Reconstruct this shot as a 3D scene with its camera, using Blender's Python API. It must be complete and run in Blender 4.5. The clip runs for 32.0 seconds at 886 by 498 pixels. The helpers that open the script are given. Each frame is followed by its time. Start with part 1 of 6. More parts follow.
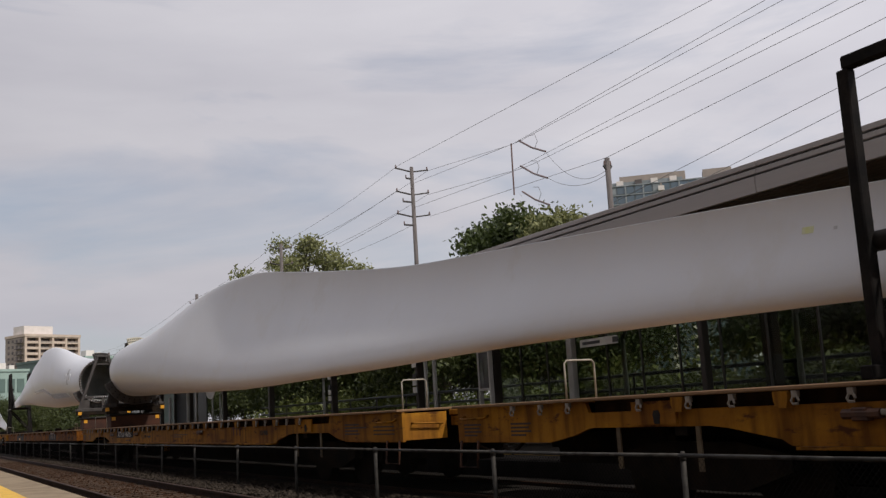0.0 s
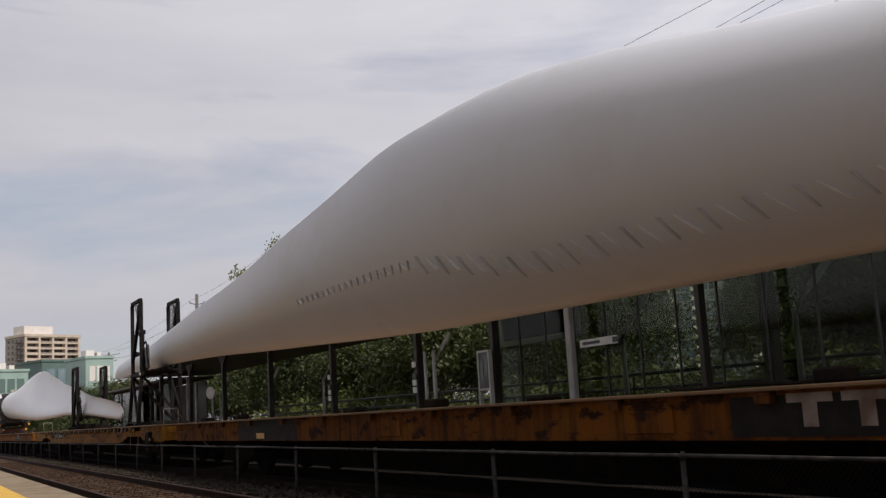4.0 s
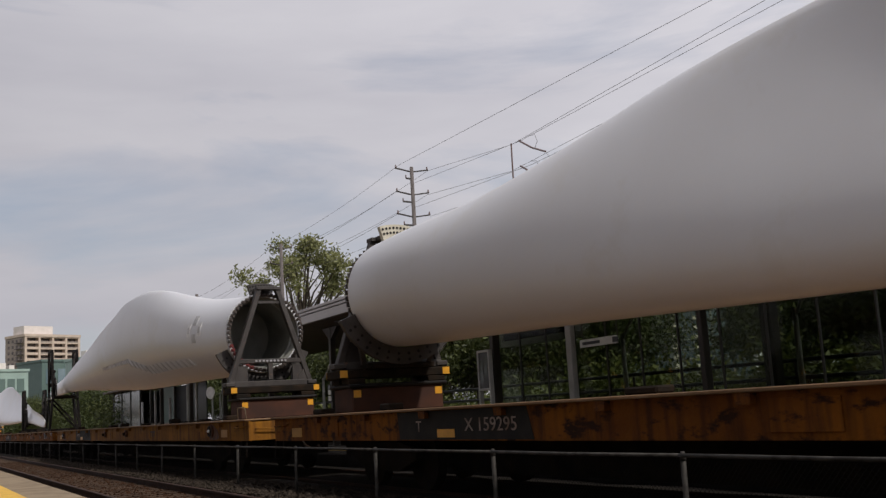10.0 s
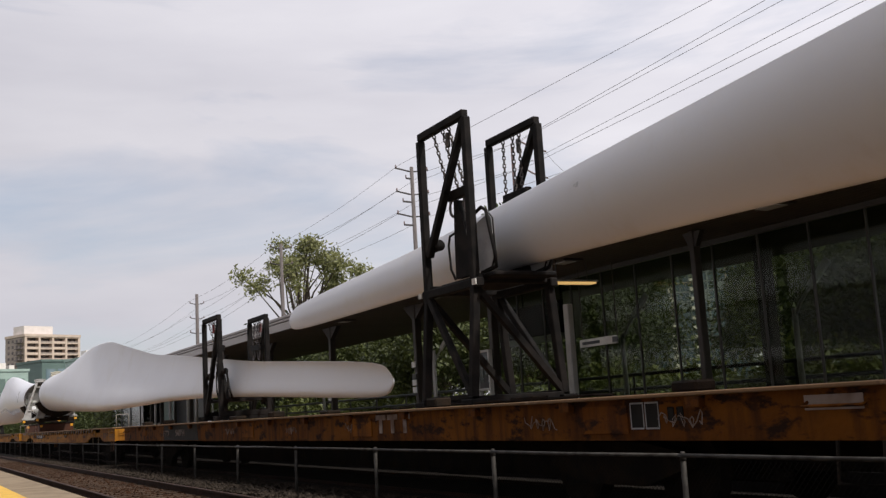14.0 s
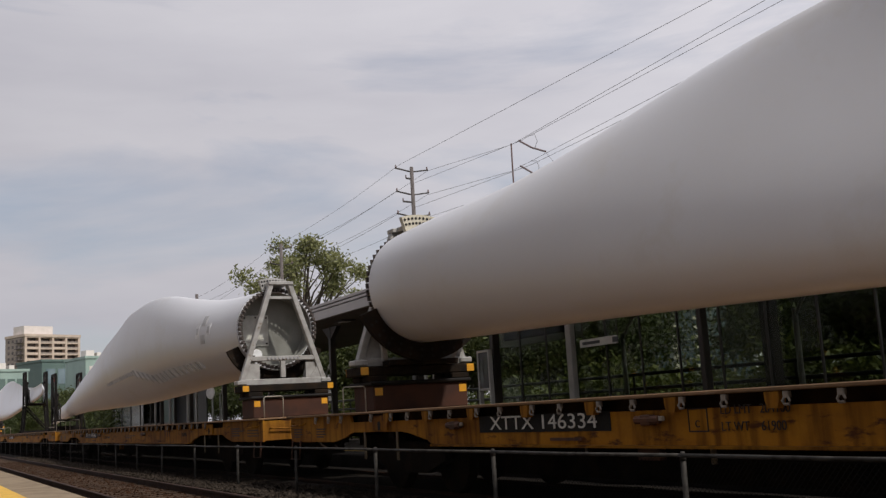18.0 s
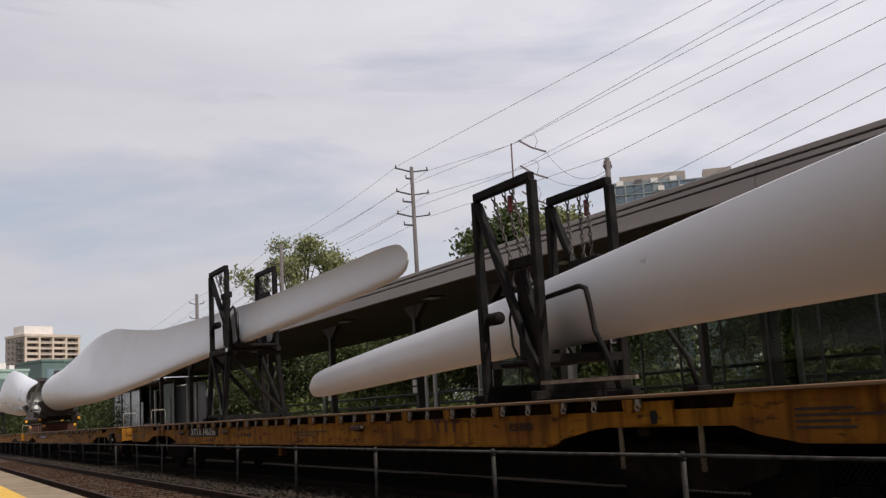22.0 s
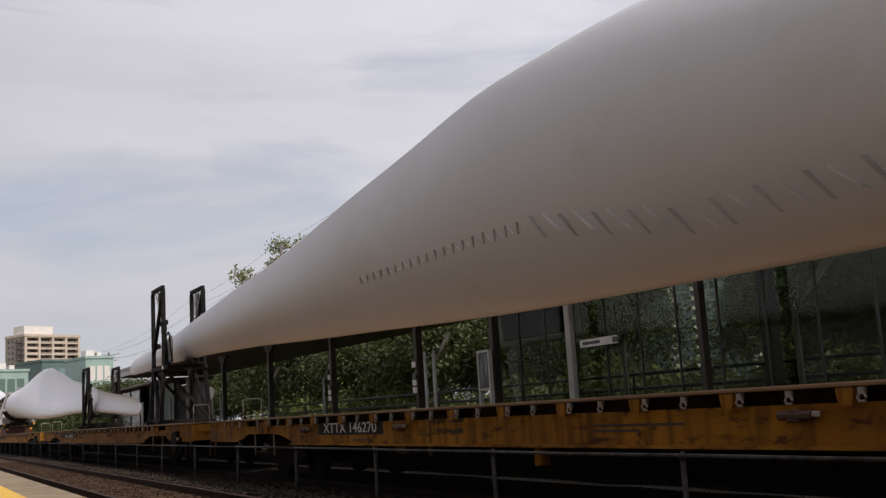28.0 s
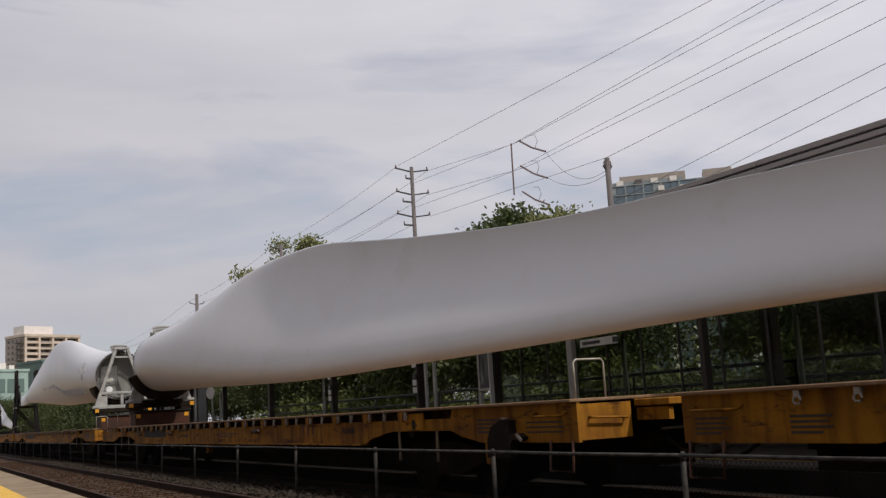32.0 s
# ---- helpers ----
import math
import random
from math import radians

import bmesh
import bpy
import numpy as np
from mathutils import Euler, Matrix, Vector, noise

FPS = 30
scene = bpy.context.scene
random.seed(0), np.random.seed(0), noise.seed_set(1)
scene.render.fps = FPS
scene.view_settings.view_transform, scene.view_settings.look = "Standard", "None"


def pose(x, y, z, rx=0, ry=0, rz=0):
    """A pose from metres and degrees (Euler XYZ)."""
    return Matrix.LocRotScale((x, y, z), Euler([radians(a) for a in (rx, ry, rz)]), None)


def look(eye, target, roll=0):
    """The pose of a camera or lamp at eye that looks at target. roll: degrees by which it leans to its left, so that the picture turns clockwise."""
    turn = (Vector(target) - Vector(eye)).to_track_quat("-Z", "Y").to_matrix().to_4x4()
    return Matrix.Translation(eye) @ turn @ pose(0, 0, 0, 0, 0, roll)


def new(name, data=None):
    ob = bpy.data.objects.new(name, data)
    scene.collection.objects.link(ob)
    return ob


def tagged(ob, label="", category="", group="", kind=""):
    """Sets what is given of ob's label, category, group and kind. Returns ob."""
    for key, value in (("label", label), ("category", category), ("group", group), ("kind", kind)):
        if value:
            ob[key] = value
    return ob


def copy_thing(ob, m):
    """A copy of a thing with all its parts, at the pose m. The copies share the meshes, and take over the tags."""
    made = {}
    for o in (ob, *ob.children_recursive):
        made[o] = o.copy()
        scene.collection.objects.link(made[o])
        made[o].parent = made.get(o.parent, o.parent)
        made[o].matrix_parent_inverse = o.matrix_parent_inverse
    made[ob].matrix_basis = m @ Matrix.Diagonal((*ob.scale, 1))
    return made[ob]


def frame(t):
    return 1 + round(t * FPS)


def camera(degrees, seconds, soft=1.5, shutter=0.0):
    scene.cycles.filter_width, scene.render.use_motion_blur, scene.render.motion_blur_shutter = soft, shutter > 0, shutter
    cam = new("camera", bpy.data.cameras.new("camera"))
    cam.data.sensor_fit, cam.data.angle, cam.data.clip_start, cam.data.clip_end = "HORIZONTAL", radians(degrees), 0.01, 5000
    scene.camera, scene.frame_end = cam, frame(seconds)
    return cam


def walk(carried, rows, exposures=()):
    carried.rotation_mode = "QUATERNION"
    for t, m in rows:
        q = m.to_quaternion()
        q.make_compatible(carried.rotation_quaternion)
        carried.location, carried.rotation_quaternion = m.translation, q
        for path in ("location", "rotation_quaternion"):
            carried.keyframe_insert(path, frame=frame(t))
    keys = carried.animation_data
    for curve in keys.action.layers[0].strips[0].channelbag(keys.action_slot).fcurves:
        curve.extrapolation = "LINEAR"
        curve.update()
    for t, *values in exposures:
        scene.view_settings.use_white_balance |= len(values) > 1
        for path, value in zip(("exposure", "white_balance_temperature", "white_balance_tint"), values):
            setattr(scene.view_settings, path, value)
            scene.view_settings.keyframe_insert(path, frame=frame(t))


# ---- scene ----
# The track runs along x (the train travels towards +x), y points away from the camera, z = 0 is the rail top.
cam = camera(47.0, 32.0, soft=1.35)
EYE = (0.0, 0.0, 1.12)
AIM = (-0.87194506, 0.46461169, 1.12 + 0.15442733)
CAMERA_ROWS = [(0.0, look(EYE, AIM, -3.4)), (32.0, look(EYE, AIM, -3.4))]
# the clip's camera dims and opens a little as the white blades fill its picture
EXPOSURES = [(0.0, -0.2), (3.2, -0.2), (5.6, 0.08), (8.2, 0.08), (8.9, -0.27), (10.4, -0.26), (11.9, 0.02), (13.0, 0.1), (15.0, 0.1), (17.6, -0.22), (19.2, -0.2), (19.9, 0.0),
             (22.0, 0.0), (26.4, -0.02), (28.8, 0.02), (30.2, 0.1), (31.2, 0.0), (32.0, -0.17)]
walk(cam, CAMERA_ROWS, exposures=EXPOSURES)

# ---- the plan in metres ----
TRACK_Y = 7.4          # centre of the train's track, measured square to it from the camera
NEAR_Y = 3.82          # centre of the track by the platform
DECK_Z = 1.14          # flatcar deck
CAR = 28.2             # coupled car length
JOINT0 = -12.41        # right end of car 0 at the start
FENCE_Y = 5.52
ROOF_Y, POST_Y, GLASS_Y = 10.2, 11.45, 12.4
ROOF_TOP, ROOF_LOW = 4.21, 3.80
PLATFORM_Z = 0.2


def travel(t):
    """Metres the train has gone at t seconds."""
    return 10.5556 * t + 0.00452 * t * t


# the main track is turned a little against the platforms
TRACK_TURN = Matrix.Rotation(radians(0.316), 4, "Z")


# ---- world and sun ----
SUN_DIR = Vector((0.655, 0.25, 0.72)).normalized()
world = bpy.data.worlds.new("sky")
scene.world = world
world.use_nodes = True
wn, wl = world.node_tree.nodes, world.node_tree.links
wn.clear()
w_out, w_bg = wn.new("ShaderNodeOutputWorld"), wn.new("ShaderNodeBackground")
w_sky = wn.new("ShaderNodeTexSky")
w_sky.sky_type, w_sky.sun_disc = "NISHITA", False
w_sky.sun_elevation = math.asin(SUN_DIR.z)
w_sky.sun_rotation = math.atan2(SUN_DIR.x, SUN_DIR.y)
w_co = wn.new("ShaderNodeTexCoord")
w_map = wn.new("ShaderNodeMapping")
w_map.inputs["Rotation"].default_value = (0, 0, radians(-28))
w_map.inputs["Scale"].default_value = (1.1, 1.1, 5.0)
w_no = wn.new("ShaderNodeTexNoise")
w_no.inputs["Scale"].default_value, w_no.inputs["Detail"].default_value = 1.9, 7.0
w_no.inputs["Roughness"].default_value, w_no.inputs["Distortion"].default_value = 0.55, 0.35
w_ramp = wn.new("ShaderNodeValToRGB")
w_ramp.color_ramp.elements[0].position, w_ramp.color_ramp.elements[0].color = 0.30, (0.45, 0.45, 0.45, 1)
w_ramp.color_ramp.elements[1].position, w_ramp.color_ramp.elements[1].color = 0.50, (1, 1, 1, 1)
w_no2 = wn.new("ShaderNodeTexNoise")
w_no2.inputs["Scale"].default_value, w_no2.inputs["Detail"].default_value = 3.1, 5.0
w_grey = wn.new("ShaderNodeValToRGB")
w_grey.color_ramp.elements[0].position, w_grey.color_ramp.elements[0].color = 0.30, (5.9, 5.78, 6.35, 1)
w_grey.color_ramp.elements[1].position, w_grey.color_ramp.elements[1].color = 0.72, (7.1, 6.93, 7.4, 1)
w_mix = wn.new("ShaderNodeMixRGB")
wl.new(w_co.outputs["Generated"], w_map.inputs["Vector"])
wl.new(w_map.outputs[0], w_no.inputs["Vector"])
wl.new(w_map.outputs[0], w_no2.inputs["Vector"])
wl.new(w_no.outputs["Fac"], w_ramp.inputs["Fac"])
wl.new(w_no2.outputs["Fac"], w_grey.inputs["Fac"])
wl.new(w_ramp.outputs["Color"], w_mix.inputs[0])
wl.new(w_sky.outputs[0], w_mix.inputs[1])
wl.new(w_grey.outputs["Color"], w_mix.inputs[2])
# thin cloud glows more towards the sun
w_dot = wn.new("ShaderNodeVectorMath")
w_dot.operation = "DOT_PRODUCT"
w_dot.inputs[1].default_value = SUN_DIR
w_glow = wn.new("ShaderNodeMapRange")
w_glow.inputs["From Min"].default_value, w_glow.inputs["From Max"].default_value = -0.45, 0.55
w_glow.inputs["To Min"].default_value, w_glow.inputs["To Max"].default_value = 0.86, 1.42
w_sun = wn.new("ShaderNodeMixRGB")
w_sun.blend_type, w_sun.inputs[0].default_value = "MULTIPLY", 1.0
wl.new(w_co.outputs["Generated"], w_dot.inputs[0])
wl.new(w_dot.outputs["Value"], w_glow.inputs["Value"])
wl.new(w_mix.outputs[0], w_sun.inputs[1])
wl.new(w_glow.outputs[0], w_sun.inputs[2])
wl.new(w_sun.outputs[0], w_bg.inputs["Color"])
w_bg.inputs["Strength"].default_value = 0.109
wl.new(w_bg.outputs[0], w_out.inputs["Surface"])

sun = new("sun", bpy.data.lights.new("sun", "SUN"))
sun.data.energy, sun.data.angle, sun.data.color = 2.9, radians(2.0), (1.0, 0.945, 0.865)
sun.matrix_world = look(SUN_DIR * 60, (0, 0, 0))


# ---- materials ----
def material(name, base, rough=0.6, metal=0.0, second=None, scale=3.0, amount=0.5, bump=0.0, bump_scale=40.0,
             fine=0.12, stretch=(1, 1, 1), third=None, third_scale=9.0, third_cut=0.6, vary=0.0, spec=0.5, streak=None):
    """A procedural surface: base and second colour by coarse noise, fine grain, a third colour as patches, relief."""
    m = bpy.data.materials.new(name)
    m.use_nodes = True
    n, l = m.node_tree.nodes, m.node_tree.links
    b = n["Principled BSDF"]
    b.inputs["Roughness"].default_value, b.inputs["Metallic"].default_value = rough, metal
    b.inputs["Specular IOR Level"].default_value = spec
    co, mp = n.new("ShaderNodeTexCoord"), n.new("ShaderNodeMapping")
    mp.inputs["Scale"].default_value = stretch
    l.new(co.outputs["Object"], mp.inputs["Vector"])
    n1 = n.new("ShaderNodeTexNoise")
    n1.inputs["Scale"].default_value, n1.inputs["Detail"].default_value = scale, 6
    l.new(mp.outputs[0], n1.inputs["Vector"])
    r1 = n.new("ShaderNodeValToRGB")
    r1.color_ramp.elements[0].position, r1.color_ramp.elements[1].position = 0.5 - 0.22 * amount, 0.5 + 0.3 * amount
    c2 = second or tuple(v * 0.75 for v in base)
    r1.color_ramp.elements[0].color, r1.color_ramp.elements[1].color = (*base, 1), (*c2, 1)
    l.new(n1.outputs["Fac"], r1.inputs["Fac"])
    out = r1.outputs["Color"]
    if third:
        n3 = n.new("ShaderNodeTexNoise")
        n3.inputs["Scale"].default_value, n3.inputs["Detail"].default_value = third_scale, 8
        n3.inputs["Roughness"].default_value = 0.65
        l.new(mp.outputs[0], n3.inputs["Vector"])
        r3 = n.new("ShaderNodeValToRGB")
        r3.color_ramp.elements[0].position, r3.color_ramp.elements[1].position = third_cut, third_cut + 0.08
        l.new(n3.outputs["Fac"], r3.inputs["Fac"])
        mx = n.new("ShaderNodeMixRGB")
        l.new(r3.outputs["Color"], mx.inputs[0])
        l.new(out, mx.inputs[1])
        mx.inputs[2].default_value = (*third, 1)
        out = mx.outputs[0]
    if streak:
        sm, n4, r4, m4 = n.new("ShaderNodeMapping"), n.new("ShaderNodeTexNoise"), n.new("ShaderNodeMapRange"), n.new("ShaderNodeMixRGB")
        sm.inputs["Scale"].default_value = (4.2, 4.2, 0.55)
        n4.inputs["Scale"].default_value, n4.inputs["Detail"].default_value = 1.6, 7
        r4.inputs["From Min"].default_value, r4.inputs["From Max"].default_value = 0.46, 0.66
        r4.inputs["To Max"].default_value = 0.75
        l.new(co.outputs["Object"], sm.inputs["Vector"])
        l.new(sm.outputs[0], n4.inputs["Vector"])
        l.new(n4.outputs["Fac"], r4.inputs["Value"])
        l.new(r4.outputs[0], m4.inputs[0])
        l.new(out, m4.inputs[1])
        m4.inputs[2].default_value = (*streak, 1)
        out = m4.outputs[0]
    n2 = n.new("ShaderNodeTexNoise")
    n2.inputs["Scale"].default_value, n2.inputs["Detail"].default_value = bump_scale, 4
    l.new(co.outputs["Object"], n2.inputs["Vector"])
    g = n.new("ShaderNodeMapRange")
    g.inputs["To Min"].default_value, g.inputs["To Max"].default_value = 1 - fine, 1 + fine
    l.new(n2.outputs["Fac"], g.inputs["Value"])
    mg = n.new("ShaderNodeMixRGB")
    mg.blend_type, mg.inputs[0].default_value = "MULTIPLY", 1
    l.new(out, mg.inputs[1])
    l.new(g.outputs[0], mg.inputs[2])
    out = mg.outputs[0]
    if vary:
        oi, hs, vr = n.new("ShaderNodeObjectInfo"), n.new("ShaderNodeHueSaturation"), n.new("ShaderNodeMapRange")
        vr.inputs["To Min"].default_value, vr.inputs["To Max"].default_value = 1 - vary, 1 + vary
        l.new(oi.outputs["Random"], vr.inputs["Value"])
        l.new(vr.outputs[0], hs.inputs["Value"])
        l.new(out, hs.inputs["Color"])
        out = hs.outputs[0]
    l.new(out, b.inputs["Base Color"])
    if bump:
        bp = n.new("ShaderNodeBump")
        bp.inputs["Strength"].default_value, bp.inputs["Distance"].default_value = bump, 0.02
        l.new(n2.outputs["Fac"], bp.inputs["Height"])
        l.new(bp.outputs[0], b.inputs["Normal"])
    return m


def leafy(name, dark, light):
    """Leaf surface, each leaf of its own tone, letting some light through."""
    m = bpy.data.materials.new(name)
    m.use_nodes = True
    n, l = m.node_tree.nodes, m.node_tree.links
    b = n["Principled BSDF"]
    b.inputs["Roughness"].default_value = 0.6
    ge, r = n.new("ShaderNodeNewGeometry"), n.new("ShaderNodeValToRGB")
    r.color_ramp.elements[0].color, r.color_ramp.elements[1].color = (*dark, 1), (*light, 1)
    l.new(ge.outputs["Random Per Island"], r.inputs["Fac"])
    l.new(r.outputs["Color"], b.inputs["Base Color"])
    tr, mx = n.new("ShaderNodeBsdfTranslucent"), n.new("ShaderNodeMixShader")
    l.new(r.outputs["Color"], tr.inputs["Color"])
    mx.inputs[0].default_value = 0.3
    l.new(b.outputs[0], mx.inputs[1])
    l.new(tr.outputs[0], mx.inputs[2])
    l.new(mx.outputs[0], n["Material Output"].inputs["Surface"])
    return m


def glass(name, tint, rough=0.02, clear=0.85, gloss=0.022):
    """Thin pane: clear with a slight gloss."""
    m = bpy.data.materials.new(name)
    m.use_nodes = True
    n, l = m.node_tree.nodes, m.node_tree.links
    n.remove(n["Principled BSDF"])
    tr, gl, mx = n.new("ShaderNodeBsdfTransparent"), n.new("ShaderNodeBsdfGlossy"), n.new("ShaderNodeMixShader")
    tr.inputs["Color"].default_value = (*[c * clear for c in tint], 1)
    gl.inputs["Roughness"].default_value = rough
    mx.inputs[0].default_value = gloss
    l.new(tr.outputs[0], mx.inputs[1])
    l.new(gl.outputs[0], mx.inputs[2])
    l.new(mx.outputs[0], n["Material Output"].inputs["Surface"])
    return m


M = {}
M["smudge"] = material("yellowish_smudge", (0.60, 0.62, 0.30), 0.5, second=(0.64, 0.64, 0.50), scale=9)
M["blade"] = material("blade_gelcoat", (0.64, 0.645, 0.675), 0.36, second=(0.62, 0.62, 0.645), scale=0.5, fine=0.02, bump_scale=90, third=(0.61, 0.605, 0.615), third_scale=0.7, third_cut=0.56)
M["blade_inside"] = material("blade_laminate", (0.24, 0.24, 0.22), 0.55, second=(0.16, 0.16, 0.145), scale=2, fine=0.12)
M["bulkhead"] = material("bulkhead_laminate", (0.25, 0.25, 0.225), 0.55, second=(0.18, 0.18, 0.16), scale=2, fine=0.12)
M["hatch_panel"] = material("pale_hatch_panel", (0.60, 0.59, 0.54), 0.5, second=(0.48, 0.47, 0.42), scale=5)
M["edge_wall"] = material("shaded_edge_wall", (0.035, 0.031, 0.028), 0.9, second=(0.02, 0.018, 0.016), scale=2, spec=0.1)
M["patch_grey"] = material("grey_tape", (0.52, 0.52, 0.53), 0.5, fine=0.05)
M["patch_white"] = material("white_tape", (0.82, 0.82, 0.83), 0.5, fine=0.03)
M["fin_shade_patch_grey"] = material("shaded_fin_and_patch", (0.58, 0.58, 0.59), 0.5, fine=0.03)
M["fin"] = material("pale_fin", (0.80, 0.80, 0.81), 0.5, fine=0.03)
M["hook_steel"] = material("worn_hook_steel", (0.30, 0.27, 0.235), 0.55, second=(0.15, 0.11, 0.08), scale=9)
M["ballast_shaded"] = material("under_train_ballast", (0.030, 0.025, 0.022), 0.95, second=(0.018, 0.015, 0.013), scale=14, bump=1.0, bump_scale=24, fine=0.5, spec=0.1)
M["car_yellow"] = material("freight_yellow", (0.36, 0.158, 0.014), 0.7, second=(0.215, 0.085, 0.013), scale=1.1, stretch=(0.7, 1, 2.2), bump=0.15, bump_scale=28, third=(0.080, 0.032, 0.014), third_scale=3.6, third_cut=0.57, vary=0.14, spec=0.12, streak=(0.085, 0.030, 0.006))
M["car_rusty"] = material("faded_yellow_rust", (0.22, 0.078, 0.009), 0.8, second=(0.115, 0.037, 0.008), scale=0.8, stretch=(0.7, 1, 1.6), bump=0.3, bump_scale=26, third=(0.030, 0.014, 0.009), third_scale=3.4, third_cut=0.52, vary=0.15, spec=0.12, streak=(0.045, 0.018, 0.010))
M["car_faded"] = material("faded_brown_yellow", (0.29, 0.125, 0.013), 0.75, second=(0.17, 0.066, 0.010), scale=0.7, stretch=(0.6, 1, 1.4), bump=0.25, bump_scale=26, third=(0.035, 0.016, 0.010), third_scale=2.6, third_cut=0.60, vary=0.1, spec=0.14, streak=(0.06, 0.025, 0.012))
M["strap_dull"] = material("dull_strap", (0.16, 0.12, 0.07), 0.7, second=(0.10, 0.07, 0.04), scale=6)
M["deck"] = material("worn_deck", (0.25, 0.145, 0.075), 0.85, second=(0.17, 0.10, 0.05), scale=1.5, stretch=(0.4, 1.5, 1), bump=0.4, bump_scale=20, third=(0.27, 0.18, 0.12), third_scale=4, third_cut=0.62)
M["black_paint"] = material("black_paint", (0.012, 0.0115, 0.0115), 0.7, second=(0.022, 0.019, 0.017), scale=4, bump=0.1, fine=0.2, spec=0.2)
# black grime, darkened further to hold the shade under the cars
M["under"] = material("grimy_shaded_steel", (0.013, 0.0105, 0.0085), 0.9, second=(0.026, 0.017, 0.011), scale=4, bump=0.3, fine=0.2, spec=0.12)
M["recess"] = material("shaded_recess", (0.035, 0.018, 0.009), 0.9, second=(0.016, 0.009, 0.006), scale=5, spec=0.06)
M["gantry"] = material("dark_gantry_steel", (0.010, 0.0095, 0.0095), 0.6, second=(0.020, 0.017, 0.016), scale=5, bump=0.1, fine=0.2, third=(0.045, 0.026, 0.02), third_scale=12, third_cut=0.70, spec=0.05)
M["chain"] = material("chain_steel", (0.05, 0.045, 0.045), 0.5, metal=0.4, second=(0.09, 0.07, 0.06), scale=20)
M["red_strap"] = material("red_binder", (0.17, 0.025, 0.025), 0.6)
M["pad"] = material("grey_pad", (0.36, 0.36, 0.38), 0.6, second=(0.28, 0.28, 0.29), scale=4)
M["cream_plate"] = material("cream_plate", (0.52, 0.48, 0.38), 0.55, second=(0.42, 0.38, 0.29), scale=6, fine=0.1, bump=0.04, third=(0.2, 0.15, 0.1), third_scale=8, third_cut=0.66)
M["bolt_steel"] = material("dull_bolt_steel", (0.085, 0.068, 0.060), 0.55, metal=0.3, second=(0.05, 0.036, 0.03), scale=12)
M["stand_grey"] = material("galvanised_stand", (0.38, 0.37, 0.355), 0.5, second=(0.27, 0.26, 0.245), scale=5, fine=0.12, bump=0.06, third=(0.17, 0.125, 0.09), third_scale=7, third_cut=0.62)
M["stand_brown"] = material("dark_primer_stand", (0.032, 0.026, 0.024), 0.6, second=(0.052, 0.044, 0.040), scale=4, fine=0.12, bump=0.08, third=(0.14, 0.07, 0.045), third_scale=9, third_cut=0.64)
M["pedestal"] = material("oxide_red_pedestal", (0.062, 0.020, 0.0085), 0.85, second=(0.034, 0.012, 0.007), scale=2.5, bump=0.1, fine=0.1)
M["reflector_dull"] = material("dull_yellow_panel", (0.40, 0.20, 0.02), 0.55, second=(0.30, 0.14, 0.016), scale=4)
M["reflector"] = material("yellow_reflector", (0.75, 0.36, 0.03), 0.35)
M["hoop_paint"] = material("worn_white_hoop", (0.40, 0.36, 0.30), 0.6, second=(0.24, 0.20, 0.16), scale=8)
M["white_paint"] = material("white_paint", (0.72, 0.71, 0.68), 0.6, second=(0.55, 0.53, 0.50), scale=8, fine=0.1)
M["dark_letter"] = material("dark_stencil", (0.05, 0.03, 0.02), 0.7)
M["stencil_black"] = material("black_stencil", (0.018, 0.013, 0.010), 0.7, second=(0.03, 0.018, 0.012), scale=8)
M["stencil_red"] = material("dark_red_stencil", (0.10, 0.022, 0.012), 0.75, second=(0.06, 0.018, 0.012), scale=8)
M["rail_steel"] = material("rusty_rail", (0.046, 0.022, 0.014), 0.7, second=(0.024, 0.013, 0.009), scale=6, bump=0.2, spec=0.15)
M["tie"] = material("creosote_tie", (0.045, 0.030, 0.021), 0.9, second=(0.075, 0.050, 0.035), scale=6, stretch=(4, 0.5, 1), bump=0.5, vary=0.25, spec=0.06)
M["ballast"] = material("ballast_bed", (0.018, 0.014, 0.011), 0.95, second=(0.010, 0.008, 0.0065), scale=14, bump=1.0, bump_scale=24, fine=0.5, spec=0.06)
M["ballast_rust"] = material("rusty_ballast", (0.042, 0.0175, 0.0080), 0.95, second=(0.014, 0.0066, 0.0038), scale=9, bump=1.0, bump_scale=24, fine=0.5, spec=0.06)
M["stone_rust"] = material("rust_stained_stone", (0.056, 0.027, 0.0145), 0.9, second=(0.016, 0.009, 0.006), scale=10, bump=0.5, spec=0.06)
M["stone"] = material("crushed_stone", (0.052, 0.041, 0.032), 0.9, second=(0.012, 0.009, 0.007), scale=10, bump=0.5, spec=0.06)
M["concrete"] = material("platform_concrete", (0.29, 0.225, 0.155), 0.9, second=(0.215, 0.165, 0.115), scale=2.2, bump=0.25, bump_scale=60, third=(0.22, 0.18, 0.14), third_scale=5, third_cut=0.66, spec=0.06)
# darker copies of platform and tactile strip, with the far side's shade in their colour
M["far_platform"] = material("far_platform_shaded", (0.052, 0.045, 0.039), 0.95, second=(0.034, 0.029, 0.025), scale=3, bump=0.3, bump_scale=60, spec=0.05)
M["far_tactile"] = material("far_tactile_shaded", (0.22, 0.145, 0.035), 0.9, second=(0.13, 0.09, 0.03), scale=5, spec=0.05)
M["worn_mark"] = material("worn_mark", (0.33, 0.27, 0.245), 0.8, second=(0.17, 0.11, 0.085), scale=5, third=(0.05, 0.028, 0.02), third_scale=6, third_cut=0.63)
